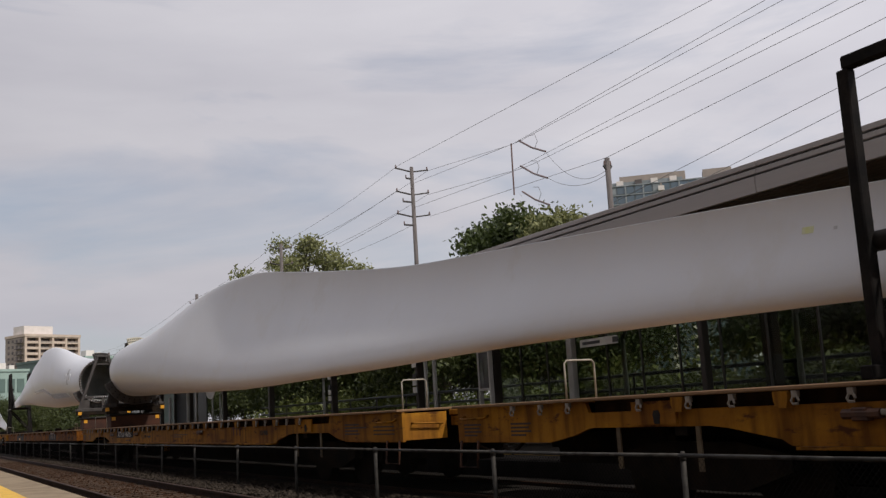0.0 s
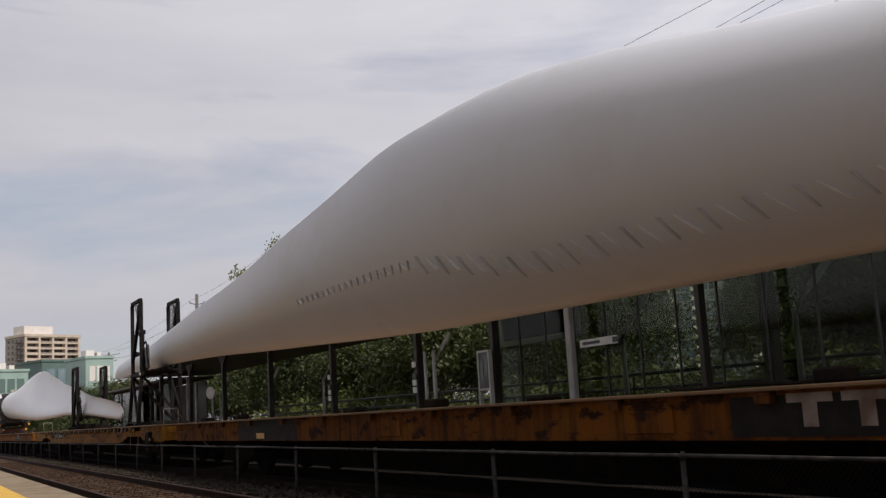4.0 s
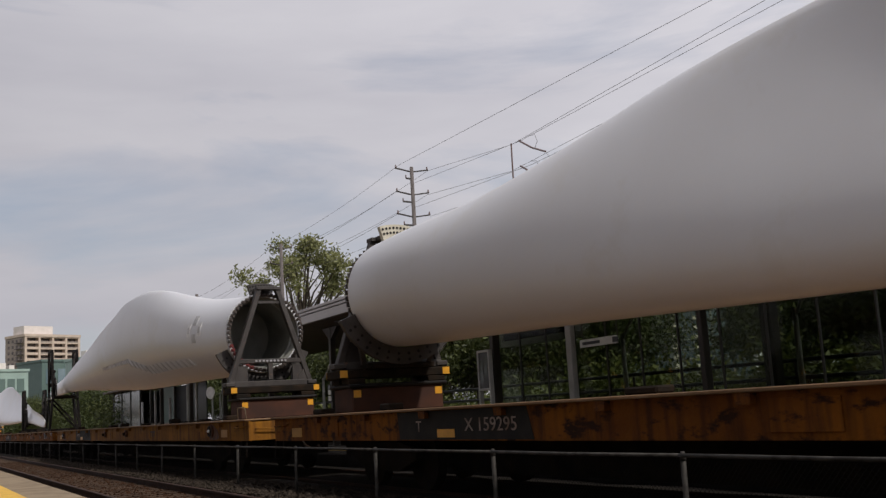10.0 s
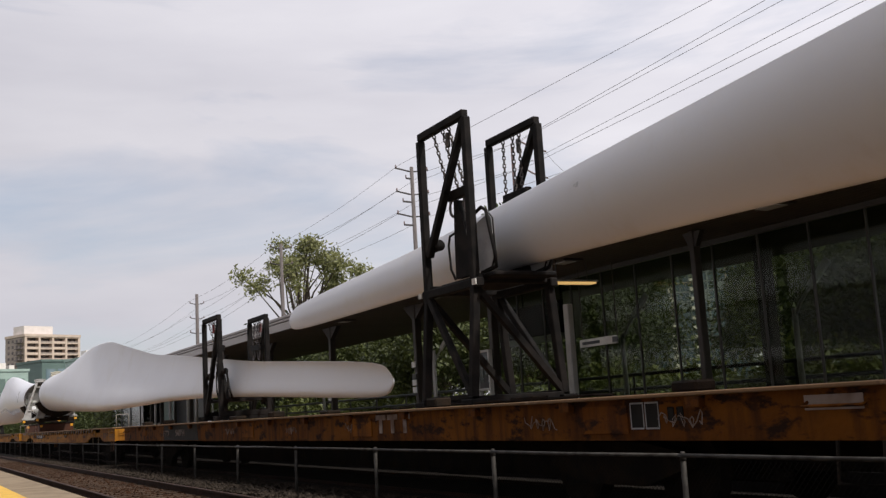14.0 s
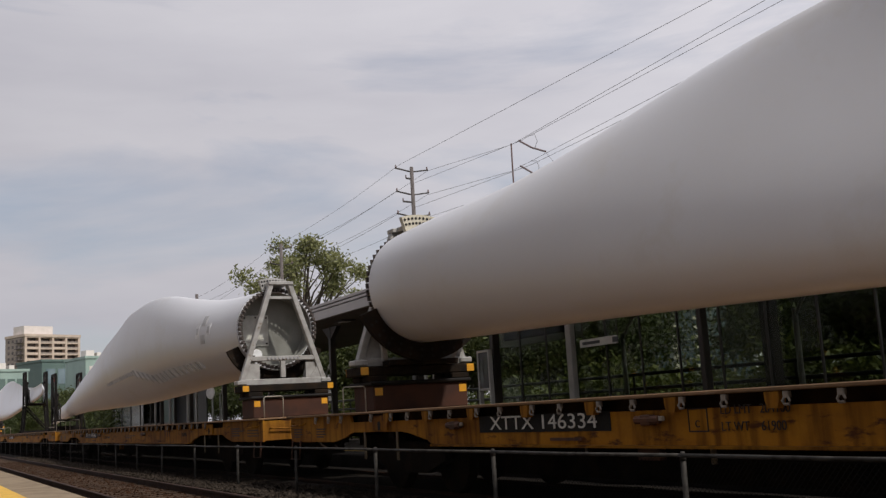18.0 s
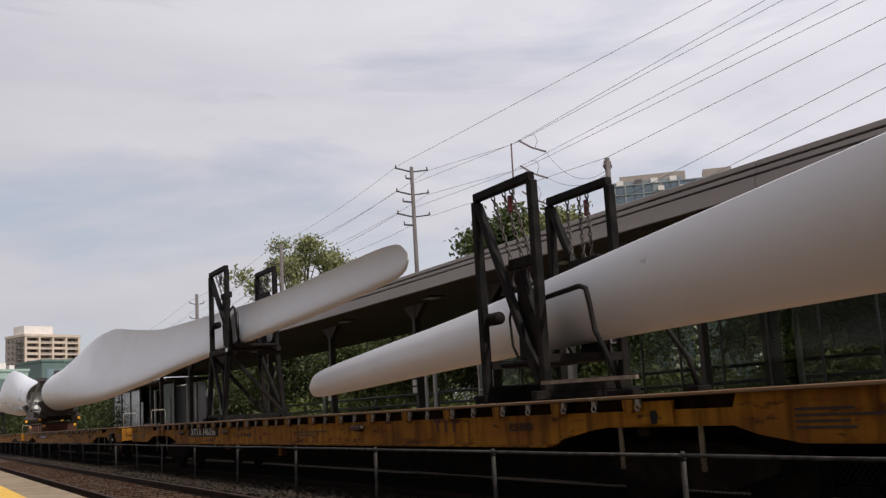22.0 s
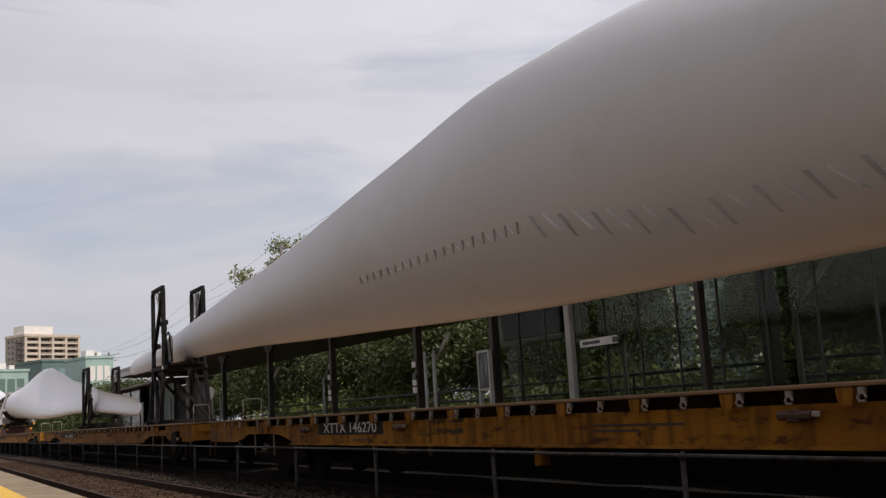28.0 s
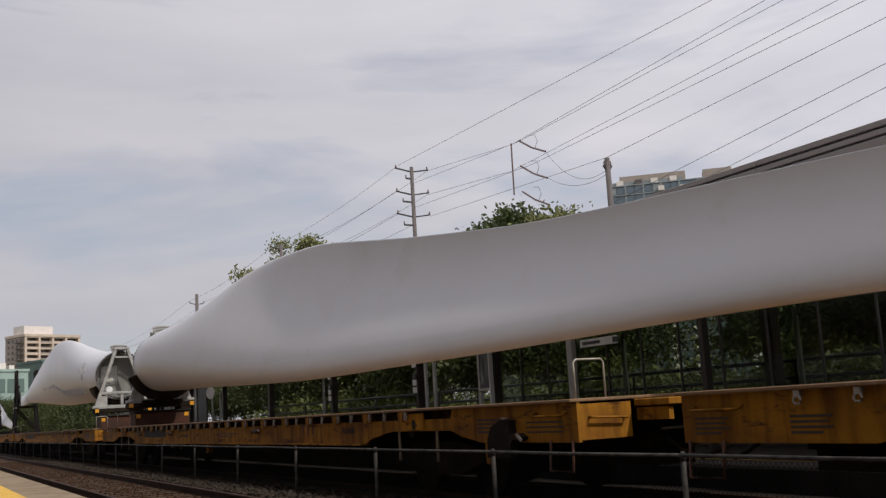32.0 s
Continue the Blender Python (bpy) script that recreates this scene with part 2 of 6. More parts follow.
M["ghost_mark"] = material("ghost_mark", (0.055, 0.048, 0.045), 0.8, second=(0.02, 0.018, 0.017), scale=7)
M["tactile"] = material("yellow_tactile", (0.72, 0.43, 0.045), 0.7, second=(0.60, 0.35, 0.05), scale=6)
M["galv"] = material("galvanised_tube", (0.075, 0.07, 0.064), 0.65, metal=0.2, second=(0.034, 0.031, 0.028), scale=9, spec=0.15)
M["mesh_wire"] = material("dull_mesh_wire", (0.012, 0.011, 0.0105), 0.9, spec=0.05)
M["blocker_wall"] = material("unseen_blocker_grey", (0.31, 0.31, 0.32), 0.9, second=(0.25, 0.25, 0.255), scale=3)
M["roof_metal"] = material("grey_roof_fascia", (0.35, 0.32, 0.305), 0.5, second=(0.30, 0.275, 0.26), scale=0.8, fine=0.05, stretch=(0.2, 1, 3))
M["soffit"] = material("dark_soffit", (0.080, 0.061, 0.047), 0.7, second=(0.058, 0.044, 0.034), scale=2)
M["post"] = material("dark_post_paint", (0.034, 0.026, 0.021), 0.55, second=(0.024, 0.0185, 0.015), scale=3)
M["mullion"] = material("dark_mullion", (0.042, 0.038, 0.032), 0.45)
M["glass"] = glass("shelter_glass", (0.82, 0.87, 0.77), clear=0.74, gloss=0.020)
M["pale_pane"] = material("pale_pane", (0.12, 0.14, 0.135), 0.2, second=(0.07, 0.085, 0.08), scale=0.8)
M["weathered_bar"] = material("weathered_bar", (0.24, 0.20, 0.165), 0.7, second=(0.14, 0.11, 0.09), scale=6)
M["winch_brown"] = material("winch_brown", (0.10, 0.038, 0.016), 0.7, second=(0.05, 0.02, 0.012), scale=8)
M["pale_metal"] = material("pale_metal", (0.48, 0.47, 0.45), 0.5, second=(0.40, 0.39, 0.37), scale=4)
M["sign_white"] = material("sign_white", (0.80, 0.80, 0.78), 0.5)
M["sign_dark"] = material("sign_dark", (0.02, 0.022, 0.025), 0.35)
M["pole"] = material("weathered_pole", (0.135, 0.115, 0.11), 0.85, second=(0.09, 0.078, 0.072), scale=5, stretch=(4, 4, 0.3), bump=0.2)
M["pole_arm"] = material("dark_arm", (0.06, 0.05, 0.048), 0.7, second=(0.035, 0.03, 0.028), scale=6)
M["wire"] = material("wire", (0.16, 0.15, 0.15), 0.6)
M["insulator"] = material("insulator", (0.16, 0.10, 0.09), 0.3)
M["bark"] = material("bark", (0.085, 0.065, 0.05), 0.95, second=(0.05, 0.038, 0.03), scale=6, stretch=(2, 2, 0.4), bump=0.6)
M["leaf"] = leafy("leaf_green", (0.030, 0.046, 0.010), (0.080, 0.104, 0.026))
M["leaf_pale"] = leafy("leaf_pale", (0.11, 0.12, 0.042), (0.27, 0.27, 0.11))
M["leaf_dark"] = leafy("leaf_dark", (0.026, 0.038, 0.008), (0.075, 0.095, 0.022))
M["leaf_belt"] = leafy("leaf_belt", (0.032, 0.044, 0.009), (0.095, 0.112, 0.026))
M["leaf_bush"] = leafy("leaf_bush", (0.045, 0.065, 0.014), (0.17, 0.19, 0.045))
M["grass"] = material("rough_grass", (0.07, 0.09, 0.028), 0.95, second=(0.12, 0.11, 0.05), scale=0.6, bump=0.6, fine=0.35)
M["b_concrete"] = material("beige_concrete", (0.52, 0.42, 0.34), 0.85, second=(0.46, 0.37, 0.30), scale=0.4, fine=0.06)
M["b_dark"] = material("dark_recess", (0.06, 0.05, 0.047), 0.6, second=(0.16, 0.13, 0.12), scale=0.5)
M["b_pale"] = material("pale_render", (0.66, 0.60, 0.56), 0.8, second=(0.6, 0.55, 0.5), scale=0.5)
M["b_teal"] = material("teal_cladding", (0.10, 0.15, 0.132), 0.6, second=(0.08, 0.125, 0.11), scale=0.3)
M["b_green"] = material("pale_green_cladding", (0.29, 0.385, 0.34), 0.6, second=(0.25, 0.33, 0.295), scale=0.4)
M["b_brick"] = material("red_brick_far", (0.22, 0.10, 0.07), 0.85, second=(0.17, 0.08, 0.06), scale=2)
M["b_glass"] = material("tower_glazing", (0.10, 0.15, 0.17), 0.12, second=(0.16, 0.22, 0.24), scale=0.35, fine=0.05, spec=0.9)
M["b_blue"] = material("tower_blue_glass", (0.05, 0.08, 0.10), 0.15, second=(0.09, 0.13, 0.155), scale=0.12, fine=0.05, spec=0.8)
M["b_steel"] = material("tower_spandrel", (0.09, 0.11, 0.12), 0.5, second=(0.07, 0.09, 0.095), scale=0.2)
M["b_slab"] = material("tower_slab", (0.24, 0.26, 0.265), 0.8, second=(0.19, 0.21, 0.215), scale=0.4)
M["b_taupe"] = material("taupe_penthouse", (0.30, 0.25, 0.21), 0.8, second=(0.26, 0.22, 0.19), scale=0.5)
M["lamp_glow"] = bpy.data.materials.new("lamp_tube")
M["lamp_glow"].use_nodes = True
_b = M["lamp_glow"].node_tree.nodes["Principled BSDF"]
_b.inputs["Base Color"].default_value = (0.8, 0.6, 0.3, 1)
_b.inputs["Emission Color"].default_value, _b.inputs["Emission Strength"].default_value = (1.0, 0.62, 0.22, 1), 0.55


# ---- mesh helpers ----
def mesh_of(name, bm, mat, smooth=False):
    me = bpy.data.meshes.new(name)
    bmesh.ops.recalc_face_normals(bm, faces=bm.faces)
    bm.to_mesh(me)
    bm.free()
    me.materials.append(M[mat])
    if smooth:
        for p in me.polygons:
            p.use_smooth = True
    return me


def part(name, bm, mat, parent, label="", smooth=False, at=None):
    """Links a bmesh (or a shared mesh) as one mesh object under a thing or under a part."""
    me = bm if isinstance(bm, bpy.types.Mesh) else mesh_of(name, bm, mat, smooth)
    ob = new(name, me)
    ob.parent = parent
    if at is not None:
        ob.matrix_basis = at
    return tagged(ob, label)


def thing(name, label, category, group="", at=None):
    ob = new(name)
    ob.empty_display_size = 0.3
    if at is not None:
        ob.matrix_basis = at
    return tagged(ob, label, category, group)


def setting(name, bm, mat, label, category="", smooth=False):
    return tagged(new(name, mesh_of(name, bm, mat, smooth)), label, category or name.split("_")[0], kind="structure")


def box(bm, x0, x1, y0, y1, z0, z1, bevel=0.0):
    v = [bm.verts.new(p) for p in ((x0, y0, z0), (x1, y0, z0), (x1, y1, z0), (x0, y1, z0), (x0, y0, z1), (x1, y0, z1), (x1, y1, z1), (x0, y1, z1))]
    f = [bm.faces.new([v[i] for i in q]) for q in ((3, 2, 1, 0), (4, 5, 6, 7), (0, 1, 5, 4), (1, 2, 6, 5), (2, 3, 7, 6), (3, 0, 4, 7))]
    if bevel:
        es = list({e for q in f for e in q.edges})
        bmesh.ops.bevel(bm, geom=es, offset=bevel, segments=1, affect="EDGES")
    return bm


def beam(bm, a, b, w, d=None, bevel=0.0):
    """A square bar from a to b, w wide, d deep."""
    a, b, d = Vector(a), Vector(b), d or w
    ax = (b - a).normalized()
    ref = Vector((0, 1, 0)) if abs(ax.y) < 0.9 else Vector((1, 0, 0))
    u = ax.cross(ref).normalized() * w / 2
    q = ax.cross(u).normalized() * d / 2
    v = [bm.verts.new(p + s * u + r * q) for p in (a, b) for s, r in ((-1, -1), (1, -1), (1, 1), (-1, 1))]
    for i in ((3, 2, 1, 0), (4, 5, 6, 7), (0, 1, 5, 4), (1, 2, 6, 5), (2, 3, 7, 6), (3, 0, 4, 7)):
        bm.faces.new([v[j] for j in i])
    if bevel:
        es = list({e for p in v for e in p.link_edges})
        bmesh.ops.bevel(bm, geom=es, offset=bevel, segments=1, affect="EDGES")
    return bm


def tube(bm, pts, r, n=8, r2=None, cap=True):
    """A round tube along pts, tapering from r to r2."""
    pts = [Vector(p) for p in pts]
    r2 = r if r2 is None else r2
    rings, ref = [], Vector((0.13, 0.31, 0.94))
    for i, p in enumerate(pts):
        ax = (pts[min(i + 1, len(pts) - 1)] - pts[max(i - 1, 0)]).normalized()
        if abs(ax.dot(ref)) > 0.95:
            ref = Vector((0.9, 0.3, 0.1))
        u = ax.cross(ref).normalized()
        q = ax.cross(u)
        rr = r + (r2 - r) * i / max(1, len(pts) - 1)
        rings.append([bm.verts.new(p + rr * (math.cos(6.28319 * j / n) * u + math.sin(6.28319 * j / n) * q)) for j in range(n)])
    for a, b in zip(rings, rings[1:]):
        for j in range(n):
            bm.faces.new((a[j], a[(j + 1) % n], b[(j + 1) % n], b[j]))
    if cap:
        bm.faces.new(rings[0][::-1])
        bm.faces.new(rings[-1])
    return bm


def plate(bm, outline, y0, y1):
    """An outline in x, z given thickness from y0 to y1."""
    a = [bm.verts.new((x, y0, z)) for x, z in outline]
    b = [bm.verts.new((x, y1, z)) for x, z in outline]
    bm.faces.new(a)
    bm.faces.new(b[::-1])
    for i in range(len(a)):
        j = (i + 1) % len(a)
        bm.faces.new((a[j], a[i], b[i], b[j]))
    return bm


def lettering(text, size, mat, parent, m, name="lettering", align="CENTER"):
    cu = bpy.data.curves.new(name, "FONT")
    cu.body, cu.size, cu.align_x, cu.align_y, cu.extrude = text, size, align, "CENTER", 0.002
    cu.materials.append(M[mat])
    ob = new(name, cu)
    ob.parent, ob.matrix_basis = parent, m
    return tagged(ob, "painted lettering")


B = bmesh.new


# ---- ground, tracks, platforms ----
bm = B()
bm.faces.new([bm.verts.new(p) for p in ((-3000, -3000, -0.42), (3000, -3000, -0.42), (3000, 3000, -0.42), (-3000, 3000, -0.42))])
setting("ground", bm, "grass", "flat rough grassy ground around the railway", "ground")


def bed(y0, y1, x0, x1, z, name, mat, label):
    """A gently uneven ballast bed with sloped shoulders."""
    bm = B()
    nx, ny = int((x1 - x0) / 0.8), max(4, int((y1 - y0) / 0.3))
    grid = []
    for i in range(nx + 1):
        row = []
        for j in range(ny + 1):
            x, y = x0 + (x1 - x0) * i / nx, y0 + (y1 - y0) * j / ny
            zz = z + 0.03 * noise.noise((x * 0.7, y * 1.7, 0)) if 0 < j < ny else -0.44
            row.append(bm.verts.new((x, y, zz)))
        grid.append(row)
    for i in range(nx):
        for j in range(ny):
            bm.faces.new((grid[i][j], grid[i + 1][j], grid[i + 1][j + 1], grid[i][j + 1]))
    return setting(name, bm, mat, label, "ballast", smooth=True)


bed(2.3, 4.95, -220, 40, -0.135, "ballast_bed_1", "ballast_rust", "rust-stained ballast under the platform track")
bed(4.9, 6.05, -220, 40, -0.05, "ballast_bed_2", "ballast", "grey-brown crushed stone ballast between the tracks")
# this bed is near-black: the shade under the train is put into its colour
bed(6.0, 9.2, -220, 40, -0.06, "ballast_bed_3", "ballast_shaded", "near-black ballast under the main track, the train's shade in its colour")


def rail_mesh(x0, x1):
    bm = B()
    prof = [(-0.07, -0.17), (0.07, -0.17), (0.07, -0.155), (0.012, -0.14), (0.012, -0.04), (0.036, -0.03), (0.036, -0.004), (0.028, 0), (-0.028, 0), (-0.036, -0.004), (-0.036, -0.03), (-0.012, -0.04), (-0.012, -0.14), (-0.07, -0.155)]
    a = [bm.verts.new((x0, y, z)) for y, z in prof]
    b = [bm.verts.new((x1, y, z)) for y, z in prof]
    for i in range(len(prof)):
        j = (i + 1) % len(prof)
        bm.faces.new((a[i], a[j], b[j], b[i]))
    bm.faces.new(a[::-1])
    bm.faces.new(b)
    return mesh_of("rail", bm, "rail_steel")


tie_bm = box(B(), -0.115, 0.115, -1.3, 1.3, -0.30, -0.115, 0.015)
TIE = mesh_of("tie", tie_bm, "tie")
RAIL = rail_mesh(-220, 40)
for nm, yc, txt in (("track_1", NEAR_Y, "rusty platform track with wooden ties"), ("track_2", TRACK_Y, "main track under the freight train")):
    tr = tagged(new(nm), txt, "track", kind="structure")
    if nm == "track_2":
        tr.matrix_basis = TRACK_TURN
    for s in (-0.7525, 0.7525):
        part("rail", RAIL, "", tr, at=pose(0, yc + s, 0))
    for i in range(110):
        part("tie", TIE, "", tr, at=pose(-66 + i * 0.56 + random.uniform(-0.03, 0.03), yc + random.uniform(-0.04, 0.04), 0, 0, 0, random.uniform(-1, 1)))


def platform(name, y0, y1, x0, x1, edge, label, mat="concrete"):
    bm = box(B(), x0, x1, y0, y1, -0.40, PLATFORM_Z, 0.02)
    pf = setting(name, bm, mat, label, "platform")
    side = 1 if edge == y0 else -1
    a, b = sorted((edge + side * 0.68, edge + side * 1.30))
    part("tactile_strip", box(B(), x0, x1, a, b, PLATFORM_Z - 0.02, PLATFORM_Z + 0.006), "tactile" if mat == "concrete" else "far_tactile", pf, "yellow tactile warning strip")
    return pf


# a plain wall added out of view behind the camera to block low sky light
bm = box(B(), -48, 60, -14.0, -5.05, -0.4, 24.0)
setting("wall_south", bm, "blocker_wall", "plain grey wall added out of view to block sky light", "wall")
platform("platform_1", -5.0, 2.26, -160, 30, 2.26, "worn concrete station platform with a yellow edge strip")
p2 = platform("platform_2", 9.3, 15.0, -120, 30, 9.3, "dark platform behind the train, the shade there in its colour", "far_platform")
# dark sheet over the platform face, coloured for the shade under the train
part("edge_wall", box(B(), -120, 30, 9.22, 9.298, -0.42, PLATFORM_Z - 0.03), "edge_wall", p2, "dark edge wall, the shade under the train in its colour")

# a thin scatter of loose stones by the fence
def stones(count, x0, x1, y0, y1, z, size, mat="stone", label="loose grey crushed stones beside the track"):
    bm = B()
    base = [(1, 0, 0), (-1, 0, 0), (0, 1, 0), (0, -1, 0), (0, 0, 1), (0, 0, -1)]
    tri = [(0, 2, 4), (2, 1, 4), (1, 3, 4), (3, 0, 4), (2, 0, 5), (1, 2, 5), (3, 1, 5), (0, 3, 5)]
    vs, fs = [], []
    for _ in range(count):
        x, y = random.uniform(x0, x1), random.uniform(y0, y1)
        r = size * random.uniform(0.5, 1.3)
        m = Euler((random.uniform(0, 6), random.uniform(0, 6), random.uniform(0, 6))).to_matrix()
        k = len(vs)
        for p in base:
            q = m @ Vector([c * r * random.uniform(0.6, 1.1) for c in p])
            vs.append((x + q.x, y + q.y, z + q.z * 0.8 + r * 0.2))
        fs += [tuple(k + i for i in t) for t in tri]
    me = bpy.data.meshes.new("ballast_stones")
    bm.free()
    me.from_pydata(vs, [], fs)
    me.materials.append(M[mat])
    return tagged(new("ballast_stones", me), label, "ballast", kind="stuff")


stones(9000, -55, -6, 4.75, 6.1, -0.04, 0.045)
stones(7000, -50, -8, 2.5, 4.7, -0.13, 0.035, "stone_rust", "rust-stained crushed stones between the platform rails")

# ---- chain-link fence between the tracks ----
fence = thing("chain_link_fence", "low galvanised chain-link fence between the two tracks", "fence")
FENCE_X = [-0.4, -3.45, -6.5, -9.5, -12.6, -15.75, -19.0, -22.2, -25.4, -28.4]
FENCE_X += [-31.5 - 3.12 * i for i in range(24)]
FT, FB = 0.64, -0.06
post_me = mesh_of("post", tube(B(), [(0, 0, FB - 0.2), (0, 0, FT - 0.03)], 0.024, 8), "galv", True)
cap_me = mesh_of("post_cap", tube(B(), [(0, 0, FT - 0.04), (0, 0, FT + 0.012), (0, 0, FT + 0.03)], 0.030, 8, 0.016), "galv", True)
for x in FENCE_X:
    lean = random.uniform(-0.6, 0.6)
    p = part("post", post_me, "", fence, at=pose(x, FENCE_Y, 0, random.uniform(-1, 1), lean, 0))
    part("post_cap", cap_me, "", p)
for a, b in zip(FENCE_X, FENCE_X[1:]):
    sag = random.uniform(-0.012, 0.006)
    part("top_rail", tube(B(), [(a, FENCE_Y - 0.03, FT), ((a + b) / 2, FENCE_Y - 0.03, FT + sag), (b, FENCE_Y - 0.03, FT)], 0.017, 8), "galv", fence, smooth=True)
link = B()
L, H, step = 3.15, FT - FB - 0.03, 0.052
for fam in (1, -1):
    i = -int(H / step) - 1
    while i * step < L:
        x0, x1 = i * step, i * step + H
        z0, z1 = 0.0, H
        if x0 < 0:
            z0, x0 = -x0, 0.0
        if x1 > L:
            z1, x1 = H - (x1 - L), L
        if x1 - x0 > 0.02:
            if fam < 0:
                z0, z1 = H - z0, H - z1
            tube(link, [(-x0, 0.004 * fam, z0), (-x1, 0.004 * fam, z1)], 0.0017, 3, cap=False)
        i += 1
LINK = mesh_of("wire_mesh", link, "mesh_wire")
for x in FENCE_X[:24]:
    part("wire_mesh", LINK, "", fence, "woven diamond wire mesh", at=pose(x, FENCE_Y + 0.035, FB) @ Matrix.Diagonal(((x - FENCE_X[FENCE_X.index(x) + 1]) / L, 1, 1, 1)))

# ---- station canopy and glass shelter on the far platform ----
canopy = thing("platform_canopy", "long grey metal platform canopy with a dark slatted soffit", "canopy")
RX0, RX1 = -58.0, 6.0
bm = B()
prof = [(ROOF_Y + 0.14, ROOF_LOW), (ROOF_Y + 0.14, ROOF_TOP - 0.01), (13.0, ROOF_TOP + 0.10), (15.6, ROOF_TOP), (15.6, ROOF_LOW)]
a = [bm.verts.new((RX0, y, z)) for y, z in prof]
b = [bm.verts.new((RX1, y, z)) for y, z in prof]
for i in range(len(prof)):
    j = (i + 1) % len(prof)
    bm.faces.new((a[i], a[j], b[j], b[i]))
bm.faces.new(a[::-1])
bm.faces.new(b)
part("roof", bm, "soffit", canopy)
for z0, z1, dy in ((ROOF_LOW - 0.035, ROOF_LOW + 0.20, 0.0), (ROOF_LOW + 0.24, ROOF_LOW + 0.305, 0.03), (ROOF_LOW + 0.345, ROOF_TOP + 0.01, 0.055)):
    for i in range(16):
        x0 = RX0 + (RX1 - RX0) * i / 16
        part("fascia_board", box(B(), x0 + 0.004, x0 + (RX1 - RX0) / 16 - 0.004, ROOF_Y + dy, ROOF_Y + 0.135, z0, z1, 0.006), "roof_metal", canopy, "grey metal fascia board")
slat = mesh_of("soffit_slat", box(B(), RX0 + 0.05, RX1 - 0.05, -0.07, 0.07, ROOF_LOW - 0.035, ROOF_LOW - 0.004), "soffit")
for i in range(33):
    part("soffit_slat", slat, "", canopy, at=pose(0, ROOF_Y + 0.12 + i * 0.16, 0))
for x in (-10.6, -15.9, -21.5, -27.0):
    v = part("soffit_vent", box(B(), x - 0.3, x + 0.3, ROOF_Y + 0.65, ROOF_Y + 1.1, ROOF_LOW - 0.07, ROOF_LOW - 0.036, 0.01), "post", canopy)
    part("grille", box(B(), x - 0.2, x + 0.2, ROOF_Y + 0.75, ROOF_Y + 1.0, ROOF_LOW - 0.085, ROOF_LOW - 0.071), "pale_metal", v)
# glazed part: posts every 6.3 m from -12.8, then tee posts on the open part
for x in (-6.3, -12.7):
    p = part("post", box(B(), x - 0.055, x + 0.055, POST_Y - 0.075, POST_Y + 0.075, PLATFORM_Z, ROOF_LOW - 0.04, 0.012), "post", canopy, "dark steel post")
    part("bracket", plate(B(), [(x - 0.22, ROOF_LOW - 0.05), (x + 0.22, ROOF_LOW - 0.05), (x + 0.08, ROOF_LOW - 0.3), (x - 0.08, ROOF_LOW - 0.3)], POST_Y - 0.05, POST_Y + 0.05), "post", p)
for x in (-19.35, -23.15, -29.0, -35.0, -41.0, -46.5, -52.5):
    p = part("post", box(B(), x - 0.075, x + 0.075, POST_Y - 0.09, POST_Y + 0.09, PLATFORM_Z, ROOF_LOW - 0.04, 0.012), "post", canopy, "dark steel tee post")
    part("bracket", plate(B(), [(x - 0.6, ROOF_LOW - 0.05), (x + 0.6, ROOF_LOW - 0.05), (x + 0.10, ROOF_LOW - 0.40), (x - 0.10, ROOF_LOW - 0.40)], POST_Y - 0.07, POST_Y + 0.07), "post", p)
    part("base_plate", box(B(), x - 0.25, x + 0.25, POST_Y - 0.25, POST_Y + 0.25, PLATFORM_Z - 0.01, PLATFORM_Z + 0.03, 0.005), "post", p)

shelter = thing("glass_shelter", "long glazed waiting shelter with dark mullions under the canopy", "shelter")
GX0, GX1 = -20.9, 4.0
for z, hgt in ((ROOF_LOW - 0.10, 0.09), (PLATFORM_Z + 0.12, 0.2)):
    part("transom", box(B(), GX0, GX1, GLASS_Y - 0.04, GLASS_Y + 0.04, z - hgt / 2, z + hgt / 2), "mullion", shelter)
nx = 23
pane_me = mesh_of("pane", box(B(), 0.03, (GX1 - GX0) / nx - 0.03, -0.005, 0.005, PLATFORM_Z + 0.22, ROOF_LOW - 0.15), "glass")
for i in range(nx + 1):
    x = GX0 + (GX1 - GX0) * i / nx
    part("mullion", box(B(), x - 0.014, x + 0.014, GLASS_Y - 0.022, GLASS_Y + 0.022, PLATFORM_Z, ROOF_LOW - 0.05), "mullion", shelter)
    if i < nx:
        pn = part("pane", pane_me, "", shelter, "clear greenish glass pane", at=pose(x, GLASS_Y, 0))
        pn.visible_shadow = False

# fluorescent fitting hung under the canopy
lampx = -15.8
lt = thing("strip_light", "warm glowing fluorescent strip light under the soffit", "lamp")
part("housing", box(B(), lampx - 0.11, lampx + 0.11, 10.6, 11.68, 3.335, 3.375, 0.01), "pale_metal", lt)
part("diffuser", box(B(), lampx - 0.09, lampx + 0.09, 10.63, 11.65, 3.30, 3.335, 0.012), "lamp_glow", lt, "glowing warm diffuser")
for s in (-0.5, 0.5):
    part("hanger", tube(B(), [(lampx, 11.14 + 0.7 * s, 3.375), (lampx, 11.14 + 0.7 * s, ROOF_LOW - 0.03)], 0.012, 6), "post", lt)

# railing behind the shelter
rl = thing("railing", "dark double-bar metal railing behind the shelter", "railing")
for z in (1.30, 1.62):
    part("bar", tube(B(), [(-46, 14.6, z), (6, 14.6, z)], 0.042, 8), "sign_dark", rl, smooth=True)
